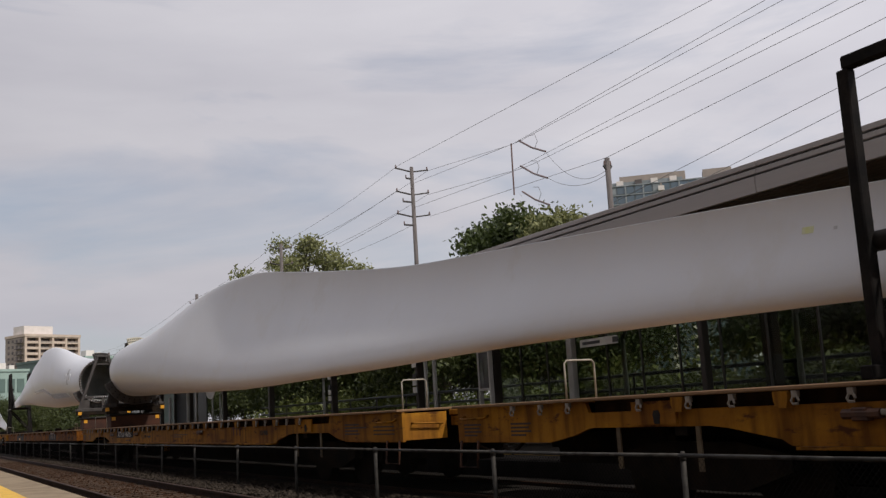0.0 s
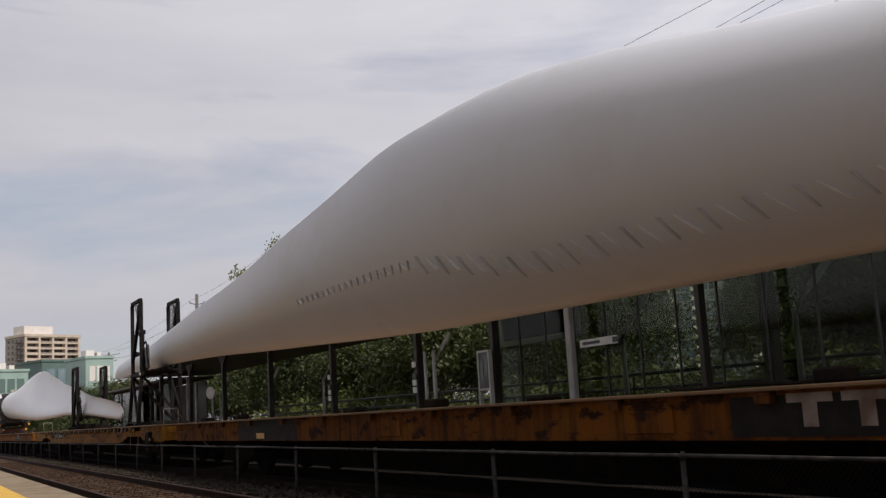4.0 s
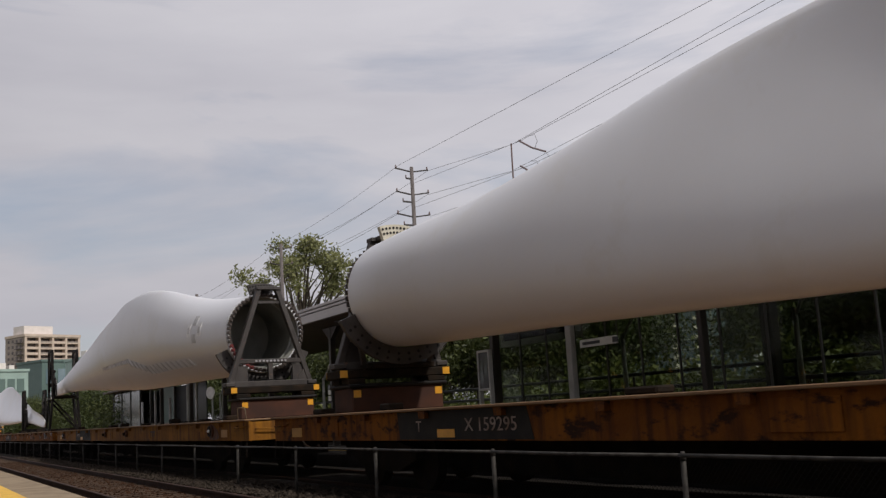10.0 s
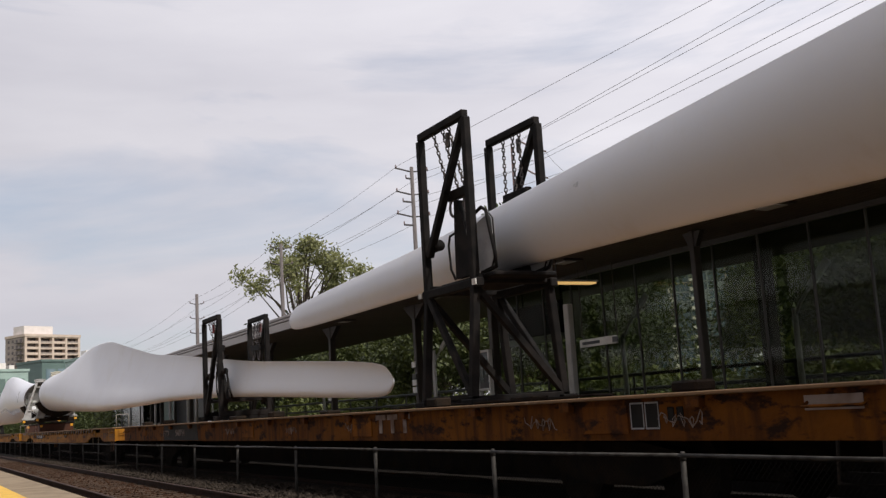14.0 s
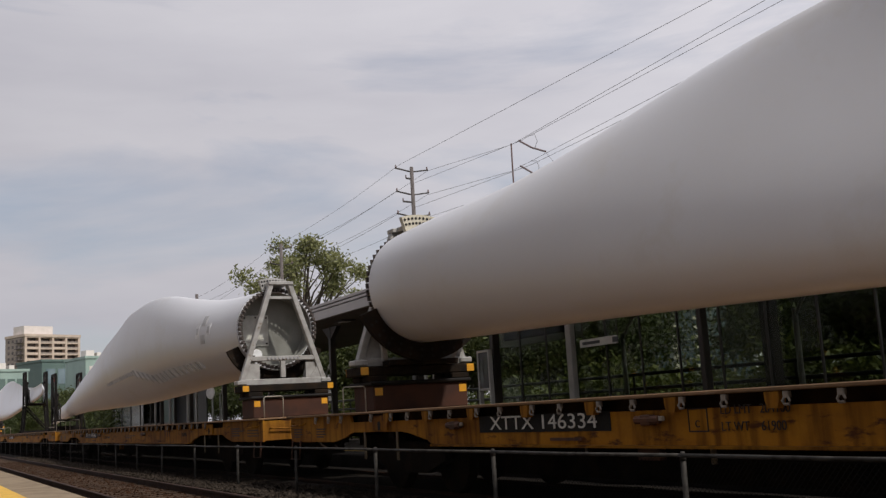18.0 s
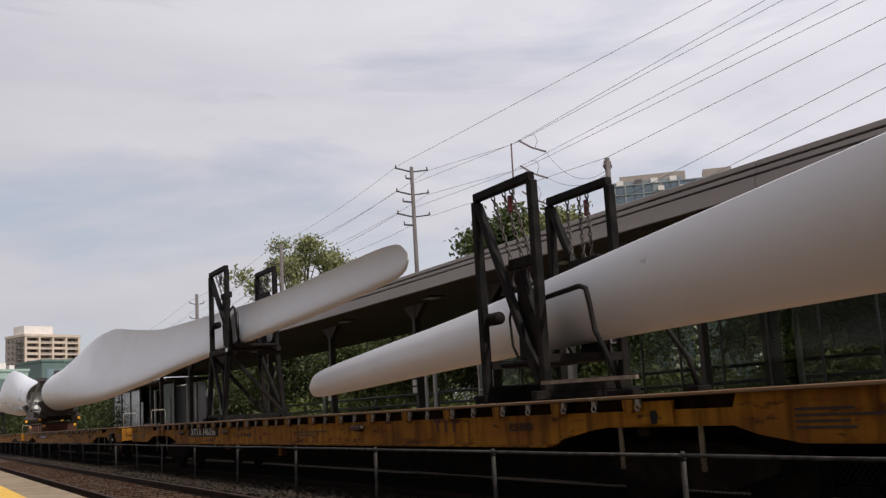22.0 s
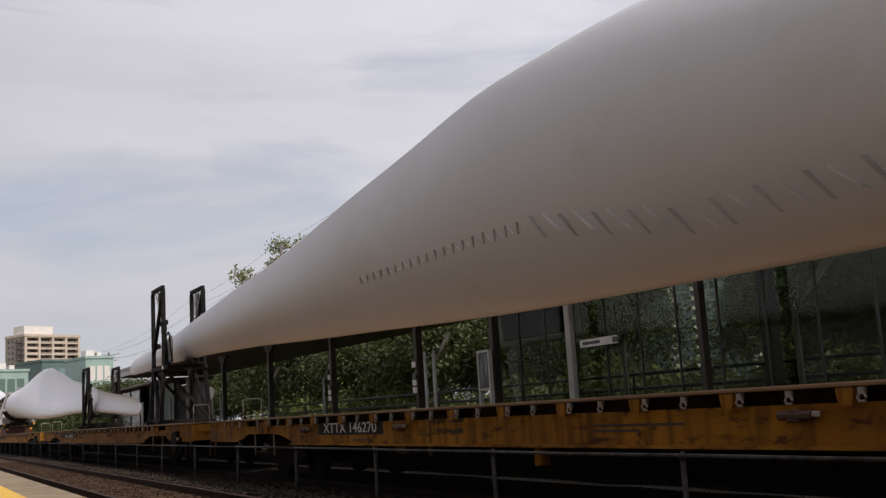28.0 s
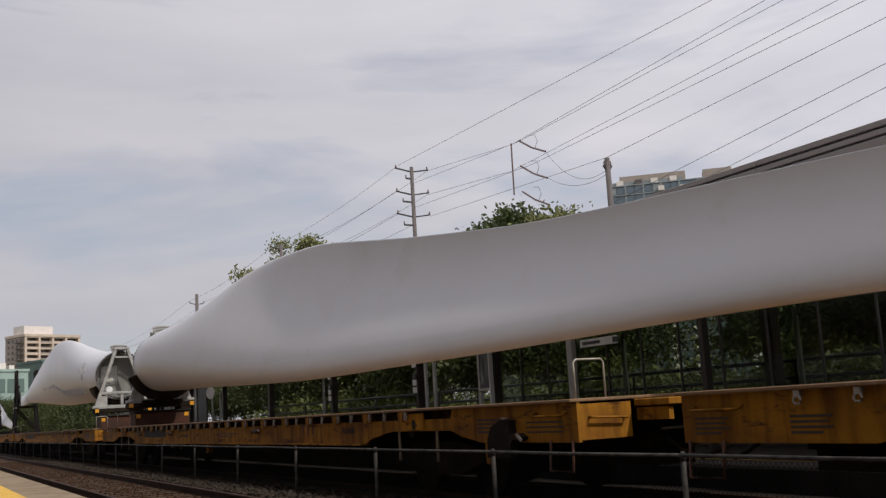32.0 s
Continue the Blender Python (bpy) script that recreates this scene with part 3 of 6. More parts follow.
rp = mesh_of("upright", tube(B(), [(0, 14.6, PLATFORM_Z), (0, 14.6, 1.62)], 0.03, 8), "post", True)
for i in range(22):
    part("upright", rp, "", rl, at=pose(-45 + i * 2.4, 0, 0))


# information screen, sign board and pale column inside the shelter
sc = thing("information_screen", "dark information screen hung in a pale frame", "screen")
part("casing", box(B(), -21.1, -18.45, 12.75, 12.95, 2.62, 3.34, 0.02), "black_paint", sc)
part("frame", box(B(), -21.2, -18.2, 12.72, 12.98, 2.48, 2.615), "pale_metal", sc)
part("frame_side", box(B(), -18.44, -18.2, 12.72, 12.98, 2.62, 3.5), "pale_metal", sc)
part("frame_side", box(B(), -21.2, -21.11, 12.72, 12.98, 2.62, 3.5), "pale_metal", sc)
for x in (-20.3, -18.7):
    part("hanger", tube(B(), [(x, 12.85, 3.33), (x, 12.85, ROOF_LOW - 0.03)], 0.02, 6), "post", sc)
sb = thing("station_sign", "white station name board with dark lettering bars", "sign")
part("board", box(B(), -17.1, -15.86, 12.13, 12.16, 2.17, 2.325, 0.004), "sign_white", sb)
part("lettering_bar", box(B(), -17.0, -16.42, 12.12, 12.129, 2.215, 2.275), "sign_dark", sb)
part("lettering_bar", box(B(), -16.0, -15.83, 12.12, 12.129, 2.195, 2.30), "sign_dark", sb)
for x in (-17.0, -15.86):
    part("hanger", tube(B(), [(x, 12.145, 2.31), (x, 12.145, ROOF_LOW - 0.03)], 0.012, 6), "post", sb)


def platform_lamp(x, y, top, label):
    """A pale pole with a slanted lamp arm."""
    p = thing("platform_lamp", label, "lamp post", "lamp posts on the far platform", at=pose(x, y, PLATFORM_Z))
    part("pole", tube(B(), [(0, 0, 0), (0, 0, top)], 0.065, 10, 0.05), "pale_metal", p, smooth=True)
    part("arm", tube(B(), [(0, 0, top - 0.15), (0.12, 0.05, top + 0.1), (0.5, 0.2, top + 0.62)], 0.04, 8, 0.03), "pale_metal", p, smooth=True)
    part("head", beam(B(), (0.30, 0.12, top + 0.35), (0.66, 0.26, top + 0.80), 0.16, 0.06, 0.012), "sign_white", p)
    part("base", box(B(), -0.14, 0.14, -0.14, 0.14, 0, 0.05, 0.01), "post", p)
    return p


for x in (-13.4, -18.5, -27.9, -44.0, -37.3, -52.0, -60.0):
    platform_lamp(x, 14.3, 2.35, "pale metal platform lamp post with a slanted arm")
for x in (-29.0, -23.15):
    s = thing("post_sign", "small dark and white signs fixed to a canopy post", "sign")
    for k, (z, m) in enumerate(((2.25, "sign_white"), (1.95, "sign_dark"), (1.80, "sign_white"), (1.62, "sign_white"))):
        part("panel", box(B(), x - 0.10, x + 0.10, POST_Y - 0.155, POST_Y - 0.132, z - 0.07, z + 0.07), m, s)
for x in (-22.78, -22.3):
    bar = thing("slim_bar", "slim pale upright bar beside a canopy post", "post", "slim bars by the canopy post", at=pose(x, POST_Y, PLATFORM_Z))
    part("shaft", tube(B(), [(0, 0, 0), (0, 0, 2.35)], 0.045, 8), "pale_metal", bar, smooth=True)
    part("foot", box(B(), -0.1, 0.1, -0.1, 0.1, 0, 0.05, 0.01), "post", bar)
nc = thing("notice_case", "dark glazed notice case in a pale frame on the far platform", "notice case")
part("backing", box(B(), -19.66, -19.21, 11.19, 11.25, 1.48, 2.30), "sign_dark", nc)
for x in (-19.69, -19.22):
    part("frame_bar", box(B(), x, x + 0.05, 11.17, 11.27, PLATFORM_Z, 2.33, 0.008), "pale_metal", nc)
for z in (1.45, 2.28):
    part("frame_rail", box(B(), -19.64, -19.22, 11.17, 11.27, z, z + 0.05, 0.008), "pale_metal", nc)
part("sheet", box(B(), -19.60, -19.45, 11.183, 11.189, 1.62, 2.1), "pale_pane", nc, "pale paper sheet")
part("sheet", box(B(), -19.42, -19.27, 11.183, 11.189, 1.75, 2.2), "pale_pane", nc, "pale paper sheet")
rk = thing("picket_rack", "low rack of short pale pickets on the far platform", "rack")
for z in (0.62, 1.1):
    part("rail", box(B(), -21.4, -20.2, 13.19, 13.23, z, z + 0.05), "weathered_bar", rk)
for i in range(8):
    part("picket", box(B(), -21.35 + i * 0.15, -21.27 + i * 0.15, 13.15, 13.185, PLATFORM_Z, 1.27 - 0.02 * (i % 3), 0.008), "pale_metal", rk)

col = thing("shelter_column", "wide pale painted column beside the shelter", "column")
part("shaft", box(B(), -17.46, -17.28, 12.02, 12.16, PLATFORM_Z, 3.1, 0.02), "pale_metal", col)
part("foot", box(B(), -17.55, -17.17, 11.95, 12.25, PLATFORM_Z - 0.01, PLATFORM_Z + 0.12, 0.02), "pale_metal", col)

# a smaller shelter farther down the far platform: three pale panes, then an open dark bay with a greenish pane
fs = thing("far_shelter", "small glazed shelter with pale panes on the far platform", "shelter")
part("roof", box(B(), -72.6, -53.4, 11.9, 14.4, 3.38, 3.52, 0.03), "soffit", fs)
part("back_panel", box(B(), -72.0, -54.0, 14.1, 14.16, 0.3, 3.3), "sign_dark", fs)
for i in range(7):
    part("frame_post", box(B(), -71.9 + i * 2.95 - 0.06, -71.9 + i * 2.95 + 0.06, 12.44, 12.56, PLATFORM_Z, 3.37), "mullion", fs)
# these panes are opaque, with the sky's reflection put into their colour
for i in range(3):
    part("pale_pane", box(B(), -71.8 + i * 2.95, -69.05 + i * 2.95, 12.485, 12.515, 0.55, 3.3), "pale_pane", fs, "opaque glass pane, reflected sky put in its pale colour")
part("green_pane", box(B(), -57.0, -54.3, 12.485, 12.515, 0.55, 3.3), "b_teal", fs, "greenish glass pane")
part("rail", box(B(), -62.9, -54.2, 12.47, 12.53, 1.15, 1.25), "weathered_bar", fs)
part("bench", box(B(), -61.5, -57.5, 13.2, 13.7, 0.55, 0.65, 0.02), "weathered_bar", fs)
rs = thing("round_sign", "white round sign on a slim post", "sign", at=pose(-44.9, 12.0, PLATFORM_Z))
part("post", tube(B(), [(0, 0, 0), (0, 0, 2.1)], 0.045, 8), "pale_metal", rs, smooth=True)
part("panel", tube(B(), [(-0.01, -0.06, 2.2), (0.01, -0.1, 2.2)], 0.27, 18), "sign_white", rs)
rp2 = thing("shelter_rear_column", "dark steel column behind the glass shelter", "column")
part("shaft", box(B(), -13.30, -13.02, 13.3, 13.5, PLATFORM_Z, ROOF_LOW - 0.04, 0.02), "post", rp2)
part("foot", box(B(), -13.42, -12.90, 13.2, 13.6, PLATFORM_Z - 0.01, PLATFORM_Z + 0.08, 0.02), "post", rp2)
for x in (-48.5, -50.2, -54.0, -57.5, -61.0):
    sp = thing("slim_post", "slim pale post on the far platform", "post", "slim posts on the far platform", at=pose(x, 12.2, PLATFORM_Z))
    part("shaft", tube(B(), [(0, 0, 0), (0, 0, 2.3 + (x % 1.0))], 0.07, 8), "pale_metal", sp, smooth=True)
    part("foot", box(B(), -0.15, 0.15, -0.15, 0.15, 0, 0.06, 0.01), "post", sp)


# ---- trees, poles, buildings ----
def tree(name, height, width, mat, label, leaves, seed, base=0.35, leaf=0.3, gap=0.5, at=None, clumps=26, limb=0.0075, stem=0.022):
    """Tapered trunk and limbs, with a crown of many leaves in clumps."""
    rnd = random.Random(seed)
    t = thing(name, label, "tree", at=at)
    bm = B()
    trunk_top = height * 0.62
    tube(bm, [(0, 0, -0.3), (0.02 * height, 0.01 * height, trunk_top * 0.5), (-0.01 * height, 0.02 * height, trunk_top)], height * stem, 8, height * stem * 0.45)
    ends = []
    for i in range(clumps):
        a, e = rnd.uniform(0, 6.283), rnd.uniform(-0.15, 1.0)
        rr = width * 0.5 * rnd.uniform(0.45, 1.0) * math.cos(e * 1.1)
        z = height * (base + (1 - base) * 0.5) + (1 - base) * 0.5 * height * math.sin(e * 1.5) * rnd.uniform(0.5, 1.0) * 0.98
        ends.append(Vector((rr * math.cos(a), rr * math.sin(a), min(z, height * 0.97))))
    for p in ends:
        s = Vector((0, 0, min(p.z * 0.75, trunk_top) * rnd.uniform(0.55, 1.0)))
        mid = s.lerp(p, 0.5) + Vector((rnd.uniform(-1, 1), rnd.uniform(-1, 1), rnd.uniform(-0.2, 0.6))) * 0.04 * height
        tube(bm, [s, mid, p], height * limb, 5, height * limb * 0.24, cap=False)
    part("trunk", bm, "bark", t, smooth=True)
    vs, fs = [], []
    for i in range(leaves):
        c = rnd.choice(ends)
        sp = width * gap * 0.22
        d = Vector((rnd.gauss(0, 1), rnd.gauss(0, 1), rnd.gauss(0, 0.75))) * sp * 0.6
        p = c + d
        u = Vector((rnd.uniform(-1, 1), rnd.uniform(-1, 1), rnd.uniform(-1, 1))).normalized()
        q = u.cross(Vector((rnd.uniform(-1, 1), rnd.uniform(-1, 1), rnd.uniform(-1, 1)))).normalized()
        r = leaf * rnd.uniform(0.6, 1.3)
        k = len(vs)
        vs += [tuple(p - u * r), tuple(p + q * r * 0.45 + u * r * 0.1), tuple(p + u * r), tuple(p - q * r * 0.45 + u * r * 0.1)]
        fs += [(k, k + 1, k + 2, k + 3)]
    me = bpy.data.meshes.new("crown")
    me.from_pydata(vs, [], fs)
    me.materials.append(M[mat])
    part("crown", me, "", t)
    return t


G0 = -0.42
# the tall open tree, the dense trees beside it and the belt of young trees behind the platform
tree("tree", 22.6, 17.5, "leaf_pale", "tall open-crowned tree with pale green leaves", 9000, 11, base=0.42, leaf=0.235, gap=0.30, at=pose(-115.5, 42, G0), clumps=36)
tree("tree", 14.9, 9.5, "leaf", "broad dense green tree behind the canopy", 15000, 12, base=0.3, leaf=0.22, gap=0.5, at=pose(-60.4, 38, G0), clumps=40)
tree("tree", 13.9, 8.5, "leaf_pale", "dense green tree behind the canopy", 10000, 13, base=0.3, leaf=0.20, gap=0.55, at=pose(-55.5, 39, G0), clumps=34)
tree("tree", 13.0, 7.0, "leaf", "slim green tree behind the canopy", 8000, 14, base=0.3, leaf=0.19, gap=0.55, at=pose(-51, 39, G0), clumps=30)
young = tree("young_tree", 6.6, 5.2, "leaf_dark", "dark green young tree behind the platform", 13000, 21, base=0.04, leaf=0.105, gap=0.74, limb=0.003, stem=0.009, at=pose(-8, 19.0, G0), clumps=44)
young2 = tree("young_tree", 6.0, 4.6, "leaf_belt", "green young tree behind the platform", 12000, 23, base=0.04, leaf=0.10, gap=0.74, limb=0.003, stem=0.009, at=pose(-13.5, 19.6, G0), clumps=40)
bush = tree("bush", 3.0, 3.6, "leaf_bush", "leafy green bush behind the railing", 4200, 22, base=0.0, leaf=0.09, gap=0.7, at=pose(-10, 16.8, G0), clumps=24)
for ob in (young, young2, bush):
    tagged(ob, group="greenery behind the platform")
for i in range(30):
    x = -16.5 - i * 2.6 + random.uniform(-0.8, 0.8)
    y = 19 + random.uniform(-1, 3.5) + max(0, i - 14) * 0.25
    if -1.37 < x / y < -0.92:
        continue
    copy_thing((young, young2)[i % 2], pose(x, y, G0 + random.uniform(-0.5, 0.0), 0, 0, random.uniform(0, 360)))
for k, (x, y) in enumerate(((-16.2, 20.5), (-18.0, 22.5), (-15.4, 22.0), (-21.0, 26.0), (-23.2, 27.5), (-19.0, 27.0), (-23.4, 25.4), (-25.6, 27.4), (-29.8, 22.6), (-20.0, 22.4))):
    copy_thing((young, young2)[k % 2], pose(x, y, G0, 0, 0, random.uniform(0, 360)))
# a second, taller row closes the gaps, and a row runs on down the line
for i in range(22):
    x = -6.0 - i * 3.6 + random.uniform(-1, 1)
    y = 25 + random.uniform(-1, 3)
    if -1.37 < x / y < -0.92:
        continue
    copy_thing((young2, young)[i % 2], pose(x, y, G0, 0, 0, random.uniform(0, 360)))
for i in range(26):
    copy_thing((young, young2, bush)[i % 3], pose(-70 - i * 3.4 + random.uniform(-1, 1), 13.5 + random.uniform(0, 5), G0 + random.uniform(-2.4, -0.8), 0, 0, random.uniform(0, 360)))
for i in range(20):
    copy_thing(bush, pose(-6 - i * 2.3 + random.uniform(-0.8, 0.8), 16.5 + random.uniform(-0.5, 1.2), G0 + random.uniform(-1.3, -0.5), 0, 0, random.uniform(0, 360)))
# a few more close off the foot of the far buildings
for x, y in ((-126, 9.8), (-131, 11.2), (-136, 10.6), (-142, 12.2), (-128, 13.0), (-138, 14.2)):
    copy_thing((young, young2)[int(-x) % 2], pose(x, y, G0 - 1.1, 0, 0, random.uniform(0, 360)))


def utility_pole(x, y, top, arms, label, r=0.24, stubs=()):
    """A pole with pairs of raised cross-arms at the heights given, half-width each, arms along y, and short stub arms."""
    p = thing("utility_pole", label, "utility pole", "utility poles along the railway", at=pose(x, y, G0))
    part("pole", tube(B(), [(0, 0, -0.5), (0, 0, top)], r, 10, r * 0.7), "pole", p, smooth=True)
    for z, half in arms:
        for s in (-1, 1):
            a = part("cross_arm", beam(B(), (0, s * half, z + 0.16), (0, s * 0.08, z - 0.02), 0.075, 0.11, 0.01), "pole_arm", p, "dark cross-arm")
            part("insulator", tube(B(), [(0, s * (half - 0.06), z + 0.19), (0, s * (half - 0.06), z + 0.27), (0, s * (half - 0.06), z + 0.36)], 0.06, 8, 0.035), "insulator", a)
    for z, half in stubs:
        a = part("stub_arm", beam(B(), (0, -half, z + 0.02), (0, -0.06, z), 0.09, 0.13, 0.01), "pole_arm", p, "dark stub arm")
        part("insulator", tube(B(), [(0, -half, z + 0.06), (0, -half, z + 0.24)], 0.045, 8, 0.03), "insulator", a)
    return p


PY = 28.0
P1X, P1T = -2.005 * PY, 1.12 + 0.541 * PY - G0
ARMS = [(15.98 - G0, 1.15), (14.5 - G0, 1.15), (13.08 - G0, 1.15)]
STUBS = [(15.5 - G0, 0.42), (14.0 - G0, 0.7), (12.52 - G0, 0.7)]
utility_pole(P1X, PY, P1T, ARMS, "tall weathered utility pole with three pairs of cross-arms", 0.17, STUBS)
P3X = -2.919 * PY
utility_pole(P3X, PY, 1.12 + 0.521 * PY - G0, [(15.3 - G0, 1.0), (13.9 - G0, 1.0)], "tall weathered utility pole behind an open tree", 0.2)
P4X = -3.94 * PY
utility_pole(P4X, PY, 1.12 + 0.496 * PY - G0, [(13.9 - G0, 0.8), (12.3 - G0, 0.8), (10.7 - G0, 0.8)], "distant weathered utility pole with cross-arms")
P5X = -5.9 * PY
utility_pole(P5X, PY, 13.2, [(12.8, 1.6), (11.8, 1.2)], "distant weathered utility pole with cross-arms")
P2X, P2T = -1.294 * PY, 1.12 + 0.385 * PY - G0
utility_pole(P2X, PY, P2T, [(P2T - 0.5, 0.22)], "shorter utility pole behind the canopy", 0.17)
P0X = 14.0
utility_pole(P0X, PY, 18.4, [(17.5 - G0, 1.15), (16.0 - G0, 1.15), (14.5 - G0, 1.15)], "tall weathered utility pole with three pairs of cross-arms", 0.17)


def wire(a, b, sag, r=0.011):
    """One hanging conductor from a to b."""
    a, b = Vector(a), Vector(b)
    pts = [a.lerp(b, i / 14) - Vector((0, 0, sag * 4 * (i / 14) * (1 - i / 14))) for i in range(15)]
    return tagged(new("overhead_wire", mesh_of("overhead_wire", tube(B(), pts, r, 5), "wire", True)), "thin dark overhead wire between utility poles", "wire", "overhead wires")


# conductors to the next pole: straight runs, two of them broken by the line switch
FY, NY = 29.15, 26.85
for a, b in (((P1X, NY, 16.19), (P0X, NY, 15.34)), ((P1X, FY, 16.09), (-45.97, FY, 15.16)), ((P1X, PY, 15.18), (-44.9, FY, 15.13)),
             ((-45.97, FY, 15.16), (P0X, FY, 17.75)), ((-45.15, FY, 15.14), (P0X, FY, 16.69)), ((P1X, FY, 14.56), (-46.16, FY, 13.71)),
             ((-46.16, FY, 13.71), (P0X, FY, 16.25)), ((P1X, PY, 13.63), (-42.48, PY, 13.10)), ((-42.48, PY, 13.10), (P0X, PY, 14.71))):
    wire(a, b, 0.0)
for k, (y, za) in enumerate(((26.85, 16.15), (29.15, 16.1), (26.85, 14.65), (29.15, 14.6), (26.85, 13.2), (28.0, 12.6))):
    zc = 15.3 - (k // 2) * 1.15
    wire((P1X, y, za), (P3X, PY + (y - PY) * 0.85, zc), 0.35)
    wire((P3X, PY + (y - PY) * 0.85, zc), (P4X, PY + (y - PY) * 0.8, 14.2 - (k // 2) * 1.6), 0.4)
    wire((P4X, PY + (y - PY) * 0.8, 14.2 - (k // 2) * 1.6), (P5X, PY + (y - PY) * 0.9, 12.9 - (k // 3) * 1.0), 0.8)
wire((P1X, 29.15, 13.14), (P2X, PY, 11.93), 0.0)
wire((P2X, PY, 11.93), (P0X, PY, 14.89), 0.0)
wire((-36.0, PY, 9.8), (P0X, PY, 15.03), 0.0)
wire((-36.0, PY, 8.84), (P0X, PY, 14.74), 0.0)
wire((P2X, PY, 11.4), (-43.3, 29.5, 14.1), 0.9, 0.010)
wire((P2X, PY, 11.2), (-43.3, 29.5, 12.7), 0.5, 0.010)
# line switch hung between the conductors in mid-span
ls = thing("line_switch", "dark hanging line switch with insulators on the overhead wires", "line switch")
part("rod", tube(B(), [(-46.6, 29.5, 15.4), (-46.65, 29.5, 12.5)], 0.045, 8), "insulator", ls)
for zt in (15.36, 13.93, 12.5):
    part("insulator", tube(B(), [(-45.8, 29.5, zt), (-44.6, 29.5, zt - 0.7), (-43.3, 29.5, zt - 1.25)], 0.05, 8), "insulator", ls)
    part("jumper", tube(B(), [(-44.7, 29.5, zt), (-44.2, 29.5, zt - 0.1), (-44.0, 29.5, zt - 0.5), (-44.3, 29.5, zt - 0.85)], 0.014, 5), "wire", ls)


def facade(parent, x0, x1, y, z0, z1, cols, rows, wmat, frame_w=0.25, depth=0.35, name="window"):
    """Recessed windows told apart: each a dark pane in a reveal, on the face at y looking to -y."""
    cw, rh = (x1 - x0) / cols, (z1 - z0) / rows
    me = mesh_of(name, box(B(), 0, cw * (1 - frame_w), -0.06, 0.02, 0, rh * 0.62), wmat)
    for i in range(cols):
        for j in range(rows):
            part(name, me, "", parent, at=pose(x0 + cw * (i + frame_w / 2), y, z0 + rh * (j + 0.22)))


def far_at(az, d, turn):
    """A far place seen az degrees off the line of the track, d metres away, facing turned by turn."""
    return pose(-d * math.cos(radians(az)), d * math.sin(radians(az)), G0, 0, 0, 90 + turn)


# far concrete apartment block at the end of the line: one balcony front, one plain end coloured darker for its shade
ab = thing("apartment_block", "beige concrete apartment block with dark recessed balconies", "building", at=far_at(5.45, 560, 25))
W, FL, NF, TOPZ = 31.6, 2.95, 10, 50.0
part("core", box(B(), 0.3, W - 0.3, 2.4, 18.0, 0, TOPZ), "b_dark", ab)
part("end_wall", box(B(), 0.0, 0.29, 0.4, 18.0, 0, TOPZ), "b_taupe", ab, "taupe end wall, its shaded side put in the colour")
for j in range(NF + 1):
    part("floor_slab", box(B(), 0.2, W, -0.3, 2.4, TOPZ - 0.35 - j * FL, TOPZ + 0.15 - j * FL), "b_concrete", ab)
    if j:
        for i in range(4):
            x = 0.9 + i * (W - 0.6) / 4
            part("balcony_rail", box(B(), x, x + (W - 5.0) / 4, -0.28, -0.15, TOPZ + 0.151 - j * FL, TOPZ + 0.95 - j * FL), "b_taupe" if i % 2 else "b_concrete", ab)
for i in range(5):
    x = 0.6 + (W - 1.2) * i / 4
    part("pier", box(B(), x - 0.6, x + 0.6, -0.5, 2.35, 0, TOPZ + 0.1), "b_concrete", ab)
part("roof_slab", box(B(), -0.3, W + 0.3, -0.7, 18.2, TOPZ + 0.16, TOPZ + 1.5), "b_concrete", ab)
part("roof_plant", box(B(), 1.5, W * 0.56, 3.0, 13.0, TOPZ + 1.5, TOPZ + 6.0), "b_pale", ab, "pale rooftop plant room")
for i in range(4):
    for j in range(9):
        part("end_window", box(B(), -0.06, -0.005, 2.5 + i * 3.8, 4.3 + i * 3.8, TOPZ - 2.4 - j * FL, TOPZ - 0.9 - j * FL), "b_dark", ab)
for j in range(9):
    part("side_balcony", box(B(), -1.7, -0.065, 0.6, 7.0, TOPZ - 3.1 - j * FL, TOPZ - 2.75 - j * FL), "b_dark", ab, "dark side balcony")
for az, d, turn, w, hgt, mat, win, txt in ((6.3, 165, 20, 6.4, 12.0, "b_teal", "b_glass", "teal-clad building with dark windows far down the line"),
                                           (4.0, 150, 15, 4.6, 9.9, "b_green", "b_teal", "low pale green building far down the line"),
                                           (8.45, 152, 12, 4.0, 11.4, "b_green", "b_pale", "pale green gabled building far down the line"),
                                           (9.8, 150, 10, 6.0, 7.2, "b_teal", "b_glass", "low teal shed far down the line"),
                                           (3.2, 175, 10, 9.0, 5.4, "b_brick", "b_dark", "dark red brick building far down the line")):
    gb = thing("low_building", txt, "building", at=far_at(az, d, turn))
    part("wall", box(B(), 0, w, 0, 8, 0, hgt), mat, gb)
    part("parapet", box(B(), -0.15, w + 0.15, -0.15, 8.15, hgt, hgt + 0.35), mat, gb)
    facade(gb, 0.4, w - 0.4, -0.02, hgt * 0.35, hgt - 0.5, 3, 2, win)
    if mat == "b_green":
        part("roof_unit", box(B(), w * 0.2, w * 0.5, 2, 4, hgt + 0.35, hgt + 1.3), "b_pale", gb)
        part("roof_unit", box(B(), w * 0.6, w * 0.75, 2, 4, hgt + 0.35, hgt + 1.0), "b_pale", gb)

